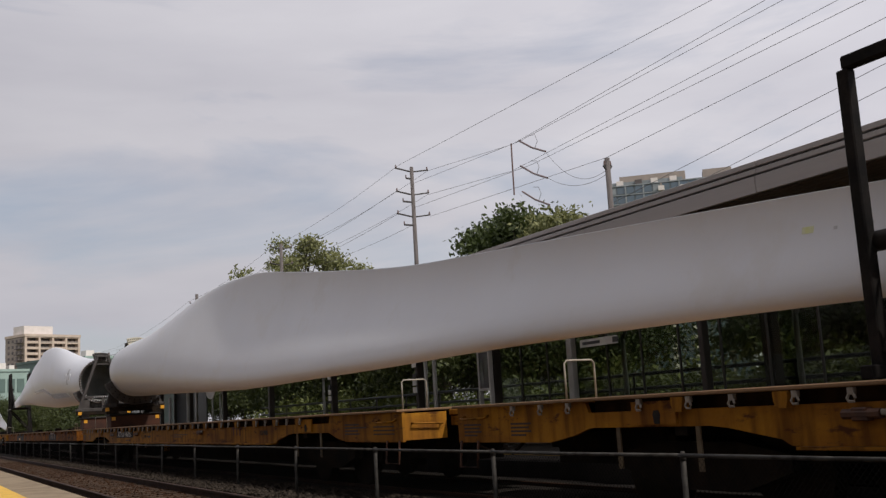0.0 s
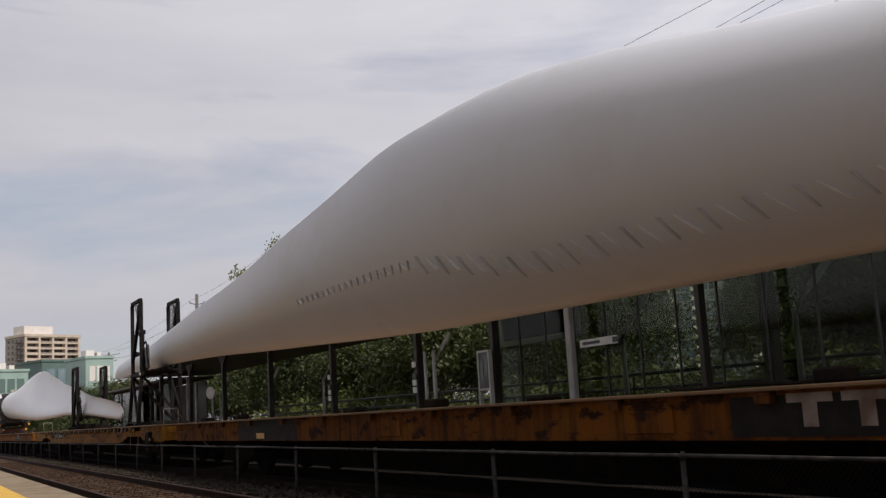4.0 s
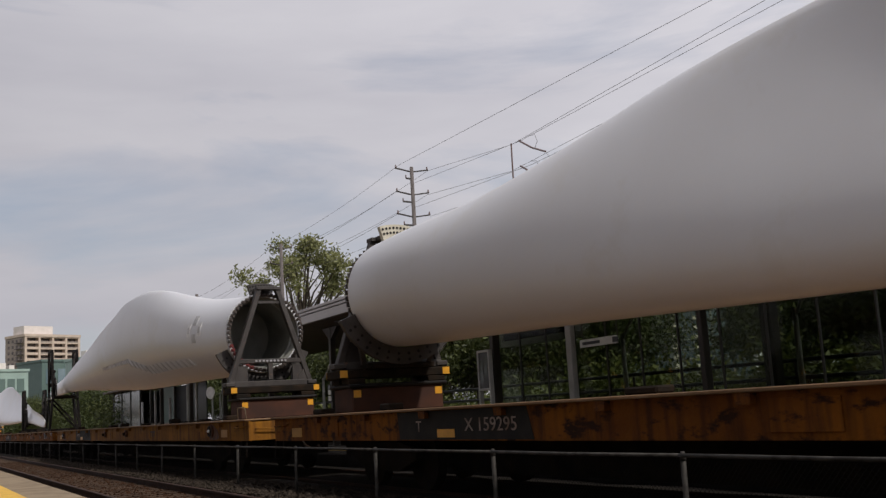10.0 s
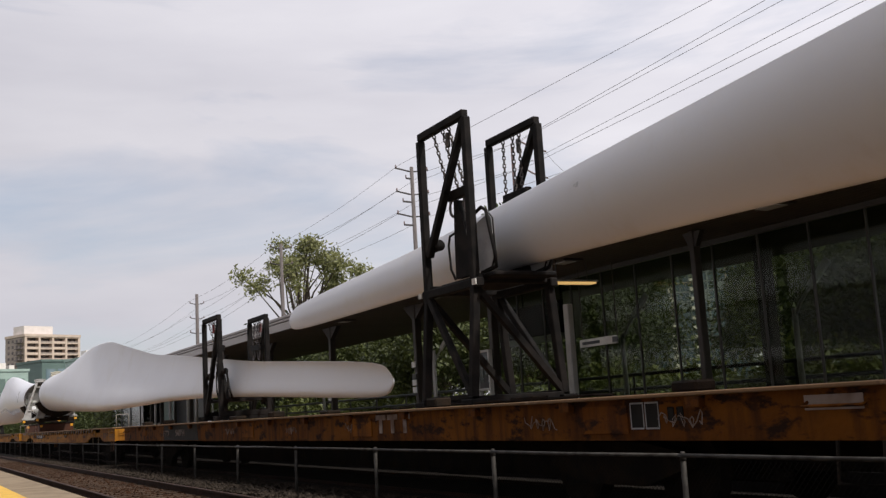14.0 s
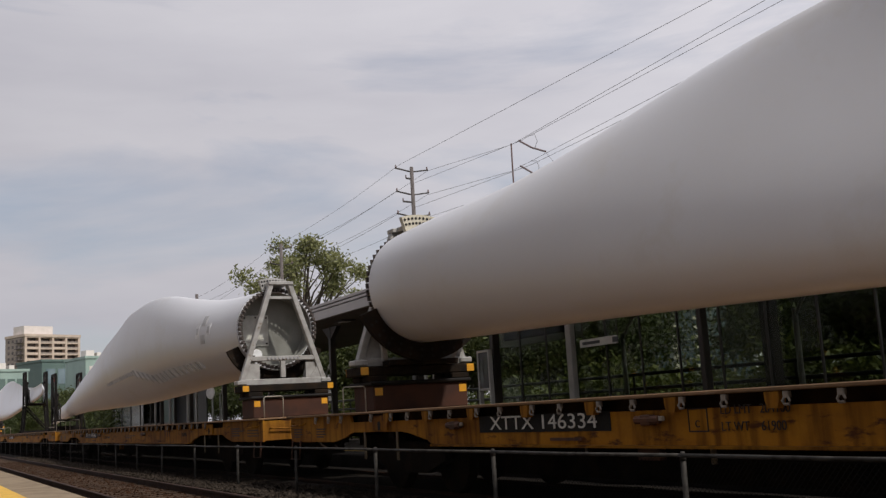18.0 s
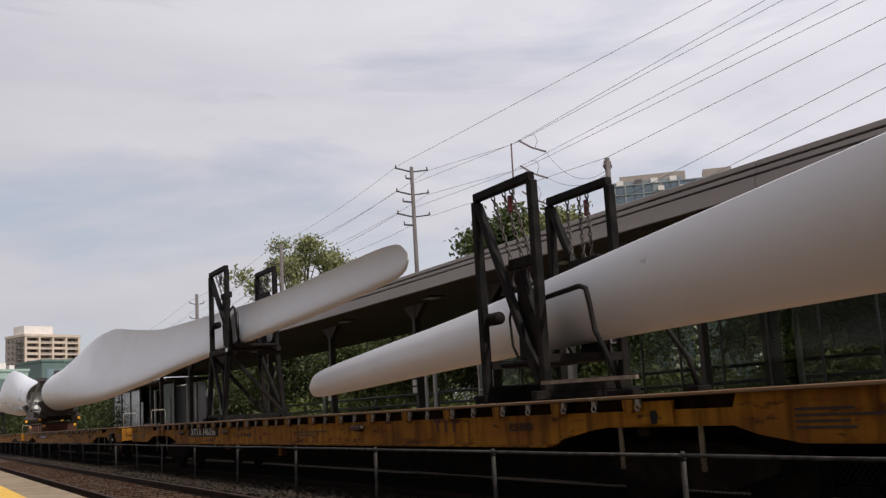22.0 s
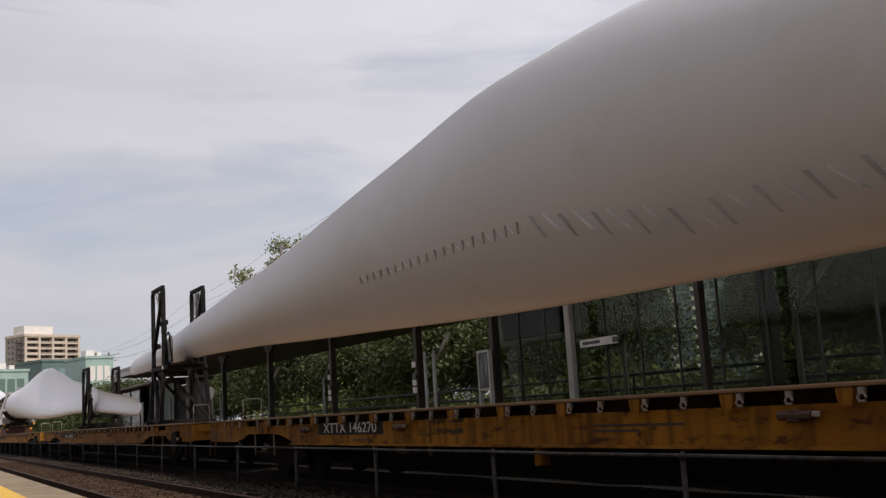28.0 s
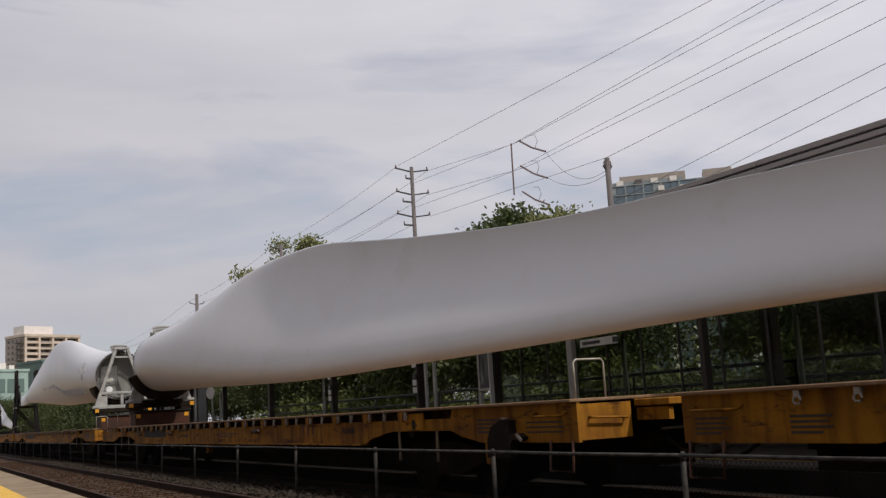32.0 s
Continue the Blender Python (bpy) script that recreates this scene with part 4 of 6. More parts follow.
# glazed tower far behind the station: slabs, bluish windows, two stacks of pale balconies, roof blocks
TH, TWW, TF = 69.5, 40.0, 3.0
tw = thing("apartment_tower", "tall glazed apartment tower with pale balconies far behind the station", "building", at=pose(-261.5, 201.2, G0, 0, 0, 49))
part("core", box(B(), 0, TWW, 0, 20, 0, TH), "b_steel", tw)
tw_slab = mesh_of("floor_slab", box(B(), -0.2, TWW + 0.2, -0.35, 20.2, 0, 0.35), "b_slab")
tw_pane = mesh_of("window", box(B(), 0, 2.3, -0.12, -0.02, 0, 2.2), "b_blue")
tw_pale = mesh_of("window", box(B(), 0, 2.3, -0.12, -0.02, 0, 2.2), "b_slab")
tw_balcony = mesh_of("balcony", box(B(), 0, 3.6, -1.7, -0.36, 0, 1.05, 0.03), "b_pale")
tw_bay = mesh_of("balcony", box(B(), 0, 1.9, -1.3, -0.36, 0, 1.5, 0.03), "b_pale")
for j in range(22):
    z = TH - 0.35 - j * TF
    part("floor_slab", tw_slab, "", tw, at=pose(0, 0, z))
    if j:
        part("balcony", tw_balcony, "", tw, at=pose(23.0, 0, z + 0.36))
        part("balcony", tw_bay, "", tw, at=pose(16.2, 0, z + 0.36))
    if j < 21:
        for i in range(14):
            part("window", tw_pale if (i * 7 + j * 3) % 11 == 0 or i == 5 else tw_pane, "", tw, at=pose(0.35 + i * 2.84, 0, z - 2.45))
for i in range(8):
    x = 0.1 + (TWW - 0.2) * i / 7
    part("pier", box(B(), x - 0.22, x + 0.22, -0.5, -0.36, 0, TH - 0.4), "b_slab" if i % 3 else "b_taupe", tw)
part("penthouse", box(B(), 4.0, 25.0, 2.5, 15, TH + 0.01, TH + 3.4), "b_taupe", tw)
part("penthouse_glazing", box(B(), 0.8, 24.0, 0.8, 2.4, TH + 0.01, TH + 1.2), "b_slab", tw)
part("plant_room", box(B(), 30.5, TWW - 0.5, 3, 12, TH + 0.01, TH + 3.2), "b_taupe", tw)
for x in (3.0, 9.0, 14.0, 20.0):
    part("roof_screen", box(B(), x, x + 2.2, 0.3, 0.7, TH + 0.01, TH + 1.6), "b_pale" if x != 9.0 else "b_dark", tw)

# ---- the train ----
MOVERS = []          # (thing, x of its origin at the start, y, z, yaw)


def ride(ob, x, z, yaw=0.0, pitch=0.0, roll=0.0):
    """Note a thing that travels with the train, with its place at the start."""
    MOVERS.append((ob, x, z, yaw, pitch, roll))
    ob.matrix_basis = TRACK_TURN @ pose(x, TRACK_Y, z, roll, pitch, yaw)
    return ob


HW, BL = 1.45, 26.65     # half width and length of a car body
CAR_DECK, CAR_LIFT = 1.11, 0.03     # deck over the car's origin, and the origin over the rail


def flatcar(style):
    """A flatcar: origin at the middle of its leading end, on the rail top; the body runs to -x."""
    paint = {"new": "car_yellow", "old": "car_rusty", "faded": "car_faded"}[style]
    car = thing("flatcar", "", "flatcar", "flatcars of the train")
    part("deck", box(B(), -BL, 0, -HW - 0.10, HW + 0.10, CAR_DECK - 0.035, CAR_DECK, 0.008), "deck", car, "worn brown steel and wood deck")
    zb = 0.68 if style == "new" else 0.70
    if style == "new":
        out = [(0, CAR_DECK - 0.036), (-2.6, CAR_DECK - 0.036), (-2.65, CAR_DECK - 0.145), (-BL + 2.65, CAR_DECK - 0.145), (-BL + 2.6, CAR_DECK - 0.036), (-BL, CAR_DECK - 0.036), (-BL, zb), (-BL + 1.95, zb), (-BL + 2.4, zb + 0.07), (-BL + 2.66, zb + 0.14), (-BL + 4.33, zb + 0.14), (-BL + 4.55, zb + 0.12), (-BL + 5.1, zb + 0.03),
               (-BL + 5.2, zb - 0.02), (-5.2, zb - 0.02), (-5.1, zb + 0.03), (-4.55, zb + 0.12), (-4.33, zb + 0.14), (-2.66, zb + 0.14), (-2.4, zb + 0.07), (-1.95, zb), (0, zb)]
    else:
        out = [(0, CAR_DECK - 0.036), (-BL, CAR_DECK - 0.036), (-BL, zb), (0, zb)]
    for s in (-1, 1):
        sill = part("side_sill", plate(B(), out, s * HW - 0.02, s * HW + 0.02), paint, car, "weathered yellow steel side sill")
        if style == "new":
            # dark back plate: the deck overhang's shade is put into its colour
            part("edge_recess", box(B(), -BL + 2.6, -2.6, min(s * (HW - 0.13), s * (HW - 0.1)), max(s * (HW - 0.13), s * (HW - 0.1)), CAR_DECK - 0.22, CAR_DECK - 0.036), "recess", sill, "recess under the deck edge, the overhang's shade in its colour")
            part("lower_flange", box(B(), -BL + 5.3, -5.3, s * HW - 0.09, s * HW + 0.05, zb - 0.045, zb - 0.021), paint, sill)
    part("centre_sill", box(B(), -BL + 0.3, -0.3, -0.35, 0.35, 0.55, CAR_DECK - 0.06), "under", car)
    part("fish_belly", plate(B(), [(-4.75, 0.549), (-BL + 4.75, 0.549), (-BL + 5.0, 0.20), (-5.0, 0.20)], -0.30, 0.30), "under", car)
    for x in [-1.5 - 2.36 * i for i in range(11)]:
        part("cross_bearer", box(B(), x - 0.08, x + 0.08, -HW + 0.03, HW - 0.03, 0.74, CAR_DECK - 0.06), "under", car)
    # ends: two sill faces with the draft pocket between them
    for x, d in ((0, 1), (-BL, -1)):
        for s in (-1, 1):
            a, b = sorted((s * (HW - 0.021), s * 0.80))
            e = part("end_sill", box(B(), min(x, x - d * 0.05), max(x, x - d * 0.05), a, b, 0.70, CAR_DECK - 0.055), paint, car, "yellow end sill face")
            tx = x + d * 0.07
            bm = tube(B(), [(x, s * 0.90, 0.90), (tx, s * 0.90, 0.90), (tx, s * 1.33, 0.92), (x, s * 1.33, 0.92)], 0.014, 6)
            part("grab_iron", bm, paint, e, smooth=True)
        part("striker", box(B(), min(x, x + d * 0.55), max(x, x + d * 0.55), -0.76, 0.76, CAR_DECK - 0.11, CAR_DECK - 0.036, 0.01), paint, car, "yellow striker plate")
        for s in (-1, 1):
            part("striker_cheek", box(B(), min(x, x + d * 0.5), max(x, x + d * 0.5), s * 0.70 - 0.03, s * 0.70 + 0.03, 0.86 if s < 0 else 0.66, CAR_DECK - 0.125), paint, car)
        bm = box(B(), min(x, x + d * 0.6), max(x, x + d * 0.6), -0.09, 0.09, 0.74, 0.92, 0.015)
        box(bm, min(x + d * 0.55, x + d * 0.82), max(x + d * 0.55, x + d * 0.82), -0.16, 0.14, 0.69, 0.97, 0.04)
        part("coupler", bm, "rail_steel", car, "rust-brown knuckle coupler")
        part("brake_hose", tube(B(), [(x, -0.45, 0.72), (x + d * 0.3, -0.45, 0.55), (x + d * 0.55, -0.40, 0.47), (x + d * 0.8, -0.36, 0.55)], 0.022, 7), "under", car, smooth=True)
        xl = x - d * 0.28
        bm = tube(B(), [(xl - 0.2, -HW - 0.03, 0.70), (xl - 0.2, -HW - 0.06, 0.40), (xl + 0.2, -HW - 0.06, 0.40), (xl + 0.2, -HW - 0.03, 0.70)], 0.016, 6)
        part("stirrup_step", bm, "winch_brown" if style == "new" else "under", car, smooth=True)
        xg = x - d * 0.45
        bm = tube(B(), [(xg - 0.27, -HW - 0.02, 0.98), (xg - 0.27, -HW - 0.09, 0.95), (xg + 0.27, -HW - 0.09, 0.95), (xg + 0.27, -HW - 0.02, 0.98)], 0.013, 6)
        part("side_grab_iron", bm, paint, car, smooth=True)
        # truck under each end
        xt = x - d * 3.7
        tr = part("truck", box(B(), xt - 0.25, xt + 0.25, -1.0, 1.0, 0.42, 0.66, 0.02), "under", car, "grimy black truck, the shade under the car in its colour")
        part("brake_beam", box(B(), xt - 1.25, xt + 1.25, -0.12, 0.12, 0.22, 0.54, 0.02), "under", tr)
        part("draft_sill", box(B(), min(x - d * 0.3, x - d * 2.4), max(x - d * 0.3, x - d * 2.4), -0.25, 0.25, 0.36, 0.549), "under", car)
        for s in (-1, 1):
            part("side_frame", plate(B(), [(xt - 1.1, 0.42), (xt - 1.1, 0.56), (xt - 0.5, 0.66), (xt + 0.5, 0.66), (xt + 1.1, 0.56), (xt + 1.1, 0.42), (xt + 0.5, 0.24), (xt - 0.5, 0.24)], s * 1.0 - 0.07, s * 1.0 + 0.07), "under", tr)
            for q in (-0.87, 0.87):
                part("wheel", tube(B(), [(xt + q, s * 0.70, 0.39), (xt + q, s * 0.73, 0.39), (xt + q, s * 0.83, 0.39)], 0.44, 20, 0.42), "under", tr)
    if style == "new":
        pocket = mesh_of("stake_pocket", plate(B(), [(-0.075, 1.07), (0.075, 1.07), (0.07, 1.0), (0.05, 0.945), (-0.05, 0.945), (-0.07, 1.0)], -HW - 0.098, -HW - 0.021), "car_yellow")
        hook_bm = tube(B(), [(0, -HW - 0.085, 1.06), (0.036, -HW - 0.092, 0.995), (0.024, -HW - 0.09, 0.972), (-0.024, -HW - 0.09, 0.972), (-0.036, -HW - 0.092, 0.995), (0, -HW - 0.085, 1.06)], 0.011, 6)
        box(hook_bm, -0.026, 0.026, -HW - 0.098, -HW - 0.06, 1.02, 1.07)
        hook = mesh_of("lashing_hook", hook_bm, "hook_steel")
        for i in range(17):
            x = -3.9 - i * 1.17
            part("stake_pocket", pocket, "", car, at=pose(x, 0, 0))
            part("lashing_hook", hook, "", car, at=pose(x + 0.14, 0, 0))
            part("lashing_hook", hook, "", car, at=pose(x - 0.52, 0, 0))
        for x in (-25.3, -24.75, -24.25):
            part("lashing_hook", hook, "", car, at=pose(x, 0, 0))
        for xs in (-25.45, -26.5):
            bm = B()
            for q, w in ((0.87, 0.40), (0.83, 0.36), (0.79, 0.40), (0.75, 0.3)):
                box(bm, xs, xs + w, -HW - 0.025, -HW - 0.0215, q, q + 0.02)
            part("stencil", bm, "dark_letter", car)
        part("bolster_plate", plate(B(), [(-3.95, 1.045), (-3.35, 1.045), (-3.35, 0.84), (-3.95, 0.84)], -HW - 0.05, -HW - 0.021), "car_yellow", car)
        part("bolster_plate", plate(B(), [(-BL + 3.35, 1.045), (-BL + 3.95, 1.045), (-BL + 3.95, 0.84), (-BL + 3.35, 0.84)], -HW - 0.05, -HW - 0.021), "car_yellow", car)
        for x in (-3.6, -BL + 3.7):
            part("keyhole", plate(B(), [(x - 0.035, 0.845), (x + 0.035, 0.845), (x + 0.05, 0.93), (x + 0.03, 0.965), (x - 0.03, 0.965), (x - 0.05, 0.93)], -HW - 0.056, -HW - 0.0505), "black_paint", car)
        for x in (-17.08, -20.70, -10.2):
            w = part("winch", tube(B(), [(x - 0.2, -HW - 0.07, 0.885), (x + 0.12, -HW - 0.07, 0.885)], 0.038, 8), "winch_brown", car, "rusty brown lashing winch")
            part("bracket", box(B(), x - 0.12, x + 0.02, -HW - 0.10, -HW - 0.021, 0.835, 0.93, 0.01), "winch_brown", w)
            part("handle", box(B(), x + 0.12, x + 0.19, -HW - 0.09, -HW - 0.06, 0.87, 0.915, 0.008), "hook_steel", w)
        for x in (-4.16, -3.07, -BL + 3.07, -BL + 4.16):
            part("tie_strap", box(B(), x - 0.03, x + 0.03, -HW - 0.005, -HW + 0.015, 0.44, 0.84, 0.004), "strap_dull", car, "dull steel strap")
        part("drain_pipe", tube(B(), [(-18.26, -HW + 0.06, 0.68), (-18.26, -HW + 0.06, 0.56)], 0.016, 6), "hook_steel", car)
        part("drain_pipe", tube(B(), [(-16.46, -HW + 0.06, 0.68), (-16.46, -HW + 0.06, 0.50)], 0.028, 8), "strap_dull", car)
        part("hanger_bracket", box(B(), -17.42, -17.10, -HW + 0.02, -HW + 0.1, 0.52, 0.66, 0.01), "winch_brown", car)
        part("jack_bracket", box(B(), -13.94, -13.82, -HW - 0.01, -HW + 0.1, 0.44, 0.66), paint, car)
        part("lower_plate", box(B(), -18.75, -18.2, -HW - 0.035, -HW - 0.021, 0.70, 0.73), "winch_brown", car)
        for x in (-0.10, -BL + 2.2):
            bm = tube(B(), [(x, -HW + 0.05, CAR_DECK), (x, -HW + 0.05, CAR_DECK + 0.36), (x, -HW + 0.08, CAR_DECK + 0.39), (x, -HW + 0.39, CAR_DECK + 0.39), (x, -HW + 0.42, CAR_DECK + 0.36), (x, -HW + 0.42, CAR_DECK)], 0.010, 8)
            part("hand_hoop", bm, "hoop_paint", car, "white painted hand hoop", smooth=True)
        bm = B()
        for zz in (0.78, 0.83, 0.88):
            box(bm, -0.95, -0.25, -HW - 0.025, -HW - 0.0215, zz, zz + 0.018)
        part("stencil", bm, "dark_letter", car)
        bm = B()
        for zz, w in ((0.92, 0.55), (0.875, 0.8), (0.83, 0.5), (0.785, 0.55)):
            box(bm, -2.0, -2.0 + w, -HW - 0.025, -HW - 0.0215, zz, zz + 0.022)
        part("stencil", bm, "dark_letter", car)
        bm = B()
        for zz, w in ((0.83, 1.3), (0.78, 0.7)):
            box(bm, -12.83, -12.83 + w, -HW - 0.025, -HW - 0.0215, zz, zz + 0.022)
        part("stencil", bm, "dark_letter", car)
    else:
        rusty_pocket = mesh_of("stake_pocket", plate(B(), [(-0.09, 1.07), (0.09, 1.07), (0.075, 0.98), (-0.075, 0.98)], -HW - 0.09, -HW - 0.021), paint)
        for i in range(13):
            part("stake_pocket", rusty_pocket, "", car, at=pose(-1.9 - i * 1.88, 0, 0))
        for x in (-3.2, -9.0, -14.5, -24.0):
            part("side_plate", box(B(), x - 0.35, x + 0.35, -HW - 0.035, -HW - 0.021, 0.76, 1.02, 0.004), paint, car)
        # grimy lumps and a slack cable left on the deck
        for x, y, w, h in ((-2.3, -1.15, 0.34, 0.10), (-5.4, -0.9, 0.5, 0.07), (-7.1, -1.2, 0.26, 0.12), (-11.3, -1.05, 0.4, 0.06), (-13.6, -1.2, 0.3, 0.11), (-16.9, -0.95, 0.5, 0.08), (-22.4, -1.15, 0.32, 0.1), (-25.2, -1.1, 0.4, 0.09)):
            part("deck_fitting", box(B(), x - w / 2, x + w / 2, y - 0.12, y + 0.12, CAR_DECK, CAR_DECK + h, 0.02), "under", car, "grimy steel deck fitting")
        part("slack_cable", tube(B(), [(-4.0 - 0.5 * i, -0.75 + 0.12 * math.sin(1.7 * i), CAR_DECK + 0.02 + 0.015 * (i % 2)) for i in range(12)], 0.016, 5), "under", car)
    return car


FRONT = lambda x, z, y=-HW - 0.032: pose(x, y, z, 90, 0, 0)


def logo(car, x, mat, size=0.17, lift=0.0215, wide=0.9):
    """The owner's mark as three plain shapes."""
    w = size * wide
    for i in range(3):
        a, y, zt = x + i * w * 1.18, -HW - lift, 0.80 + size
        part("painted_mark", plate(B(), [(a, zt), (a, zt - size * 0.28), (a + w * 0.34, zt - size * 0.28), (a + w * 0.34, 0.80), (a + w * 0.66, 0.80), (a + w * 0.66, zt - size * 0.28), (a + w, zt - size * 0.28), (a + w, zt)], y - 0.004, y), mat, car, "faded painted block mark")


new_car, old_car, faded_car = flatcar("new"), flatcar("old"), flatcar("faded")
OLD = {1: "", 3: "T X 159295", 4: "PTTX 255979", 5: "PTTX 940714"}
MARKS = {0: "XTTX 146151", 2: "XTTX 146314", 6: "XTTX 146334", 7: "XTTX 146303", 8: "XTTX 146356", 9: "XTTX 146285", 10: "XTTX 146270", 11: "XTTX 146320"}
used = set()
for k in range(-1, 18):
    proto = faded_car if k == 4 else old_car if k in OLD else new_car
    car = proto if proto not in used else copy_thing(proto, Matrix())
    used.add(proto)
    ride(car, JOINT0 - CAR * k, CAR_LIFT)
    car["car_index"] = k
CARS = {ob["car_index"]: ob for ob, *_ in MOVERS}
for k, car in CARS.items():
    old = k in OLD
    tagged(car, "rusty weathered brown-yellow flatcar with graffiti marks" if k == 5 else "weathered brown-yellow flatcar with black lettering panels" if old else "weathered yellow flatcar with rows of lashing hooks along its deck edge")
    text = OLD.get(k, MARKS.get(k, ""))
    if old:
        part("black_panel", plate(B(), [(-21.55, 1.068), (-21.48, 0.715), (-18.2, 0.715), (-18.32, 1.068)], -HW - 0.026, -HW - 0.0212), "black_paint", car)
        if k in (1, 3):
            part("black_panel", box(B(), -7.95, -5.65, -HW - 0.026, -HW - 0.0212, 0.73, 1.04), "black_paint", car)
        if k != 5:
            part("yellow_panel", box(B(), -20.4, -19.95, -HW - 0.030, -HW - 0.0265, 0.74, 0.84), "reflector", car)
        logo(car, -8.5 if k == 5 else -8.75 if k == 4 else -7.35, "dark_letter" if k == 4 else "worn_mark", 0.15 if k == 4 else 0.25, 0.027, 1.75 if k in (1, 3) else 1.3)
        if text:
            lettering(text.split()[0], 0.20, "worn_mark", car, FRONT(-21.25 if k == 5 else -20.9, 0.87) @ Matrix.Diagonal((1.3, 1, 1, 1)))
            lettering(" ".join(text.split()[1:]), 0.22, "ghost_mark" if k == 4 else "worn_mark", car, FRONT(-19.85 if k == 5 else -19.1, 0.88) @ Matrix.Diagonal((1.35, 1, 1, 1)))
    else:
        part("black_panel", box(B(), -20.2, -17.72, -HW - 0.026, -HW - 0.0212, 0.79, 0.975), "black_paint", car)
        logo(car, -7.88, "stencil_red", 0.17, wide=1.06)
        if text:
            lettering(text, 0.20, "white_paint", car, FRONT(-18.93, 0.885) @ Matrix.Diagonal((1.72, 1.05, 1, 1)))
    if not old:
        lettering("LD LMT", 0.105, "stencil_black", car, FRONT(-16.24, 0.945), align="LEFT")
        lettering("LT WT", 0.105, "stencil_black", car, FRONT(-16.24, 0.81), align="LEFT")
        lettering("RSH90B", 0.125, "stencil_black", car, FRONT(-5.85, 0.84) @ Matrix.Diagonal((1.1, 1, 1, 1)))
        if k == 6:
            lettering("204100", 0.105, "stencil_black", car, FRONT(-15.80, 0.945), align="LEFT")
            lettering("61900", 0.105, "stencil_black", car, FRONT(-15.80, 0.81), align="LEFT")
        else:
            for zz, w in ((0.945, 0.36), (0.81, 0.34)):
                part("stencil_bar", box(B(), -15.78, -15.78 + w, -HW - 0.025, -HW - 0.0215, zz - 0.022, zz + 0.022), "stencil_black", car, "faded black stencilled figures")
        lettering("C", 0.085, "stencil_black", car, FRONT(-16.52, 0.835))
        bm = B()
        for zz in (0.77, 0.958):
            box(bm, -16.64, -16.40, -HW - 0.025, -HW - 0.0215, zz, zz + 0.012)
        for xx in (-16.64, -16.412):
            box(bm, xx, xx + 0.012, -HW - 0.025, -HW - 0.0215, 0.782, 0.958)
        part("stencil_frame", bm, "stencil_black", car)
    if k in (1, 3, 4):
        part("hand_hoop", tube(B(), [(-1.02, -HW + 0.08, CAR_DECK), (-1.05, -HW + 0.08, CAR_DECK + 0.20), (-1.02, -HW + 0.08, CAR_DECK + 0.23), (-0.58, -HW + 0.08, CAR_DECK + 0.23), (-0.54, -HW + 0.08, CAR_DECK + 0.20), (-0.46, -HW + 0.08, CAR_DECK)], 0.010, 7), "strap_dull", car, "small rusty hand hoop", smooth=True)
    if k == 3:
        part("reflective_panel", box(B(), -25.75, -25.27, -HW - 0.026, -HW - 0.0212, 0.76, 0.91), "reflector_dull", car, "dull yellow reflective panel")
        part("worn_panel", box(B(), -26.6, -26.3, -HW - 0.026, -HW - 0.0212, 0.86, 0.98), "car_faded", car, "worn yellow panel")
    if k == 4:
        for x in (-11.8, -15.2):
            w = part("winch", tube(B(), [(x, -HW - 0.021, 0.91), (x, -HW - 0.09, 0.91)], 0.10, 12), "winch_brown", car, "rusty lashing winch")
            part("drum", tube(B(), [(x, -HW - 0.09, 0.90), (x, -HW - 0.15, 0.90)], 0.045, 10), "under", w)
        for wx, sg in ((-24.5, 1), (-2.6, -1)):
            hw = part("hand_brake", tube(B(), [(wx, -HW - 0.021, 0.90), (wx, -HW - 0.06, 0.90)], 0.13, 18), "winch_brown", car, "rusty round hand brake housing")
            part("rim", tube(B(), [(wx + 0.10 * math.cos(q), -HW - 0.09, 0.90 + 0.10 * math.sin(q)) for q in [6.28319 * j / 14 for j in range(15)]], 0.016, 6, cap=False), "black_paint", hw)
            part("hub", tube(B(), [(wx - 0.05, -HW - 0.10, 0.90), (wx + 0.06, -HW - 0.11, 0.91)], 0.028, 8), "white_paint", hw, "white painted hub")
            part("soot_patch", plate(B(), [(wx - 0.22, 0.73), (wx - 0.2, 1.0), (wx - 0.05, 1.05), (wx + 0.2, 1.0), (wx + 0.45, 0.92), (wx + 0.55, 0.76), (wx + 0.3, 0.72)], -HW - 0.0245, -HW - 0.0212), "winch_brown", car, "dark grease stain round the hand brake")
            part("step_plate", box(B(), wx + sg * 1.0 - 0.25, wx + sg * 1.0 + 0.25, -HW - 0.05, -HW - 0.021, 0.90, 0.97, 0.006), "car_faded", car)
            part("step_plate", box(B(), wx + sg * 1.45 - 0.3, wx + sg * 1.45 + 0.3, -HW - 0.05, -HW - 0.021, 0.975, 1.03, 0.006), "car_faded", car)
            part("reflective_panel", box(B(), wx - sg * 0.95 - 0.25, wx - sg * 0.95 + 0.2, -HW - 0.026, -HW - 0.0212, 0.77, 0.92), "reflector_dull", car, "dull yellow reflective panel")
    if k == 5:
        for x in (-2.81, -2.60):
            sq = part("notice", box(B(), x, x + 0.19, -HW - 0.026, -HW - 0.0212, 0.80, 1.04), "black_paint", car, "black notice square")
            bm = B()
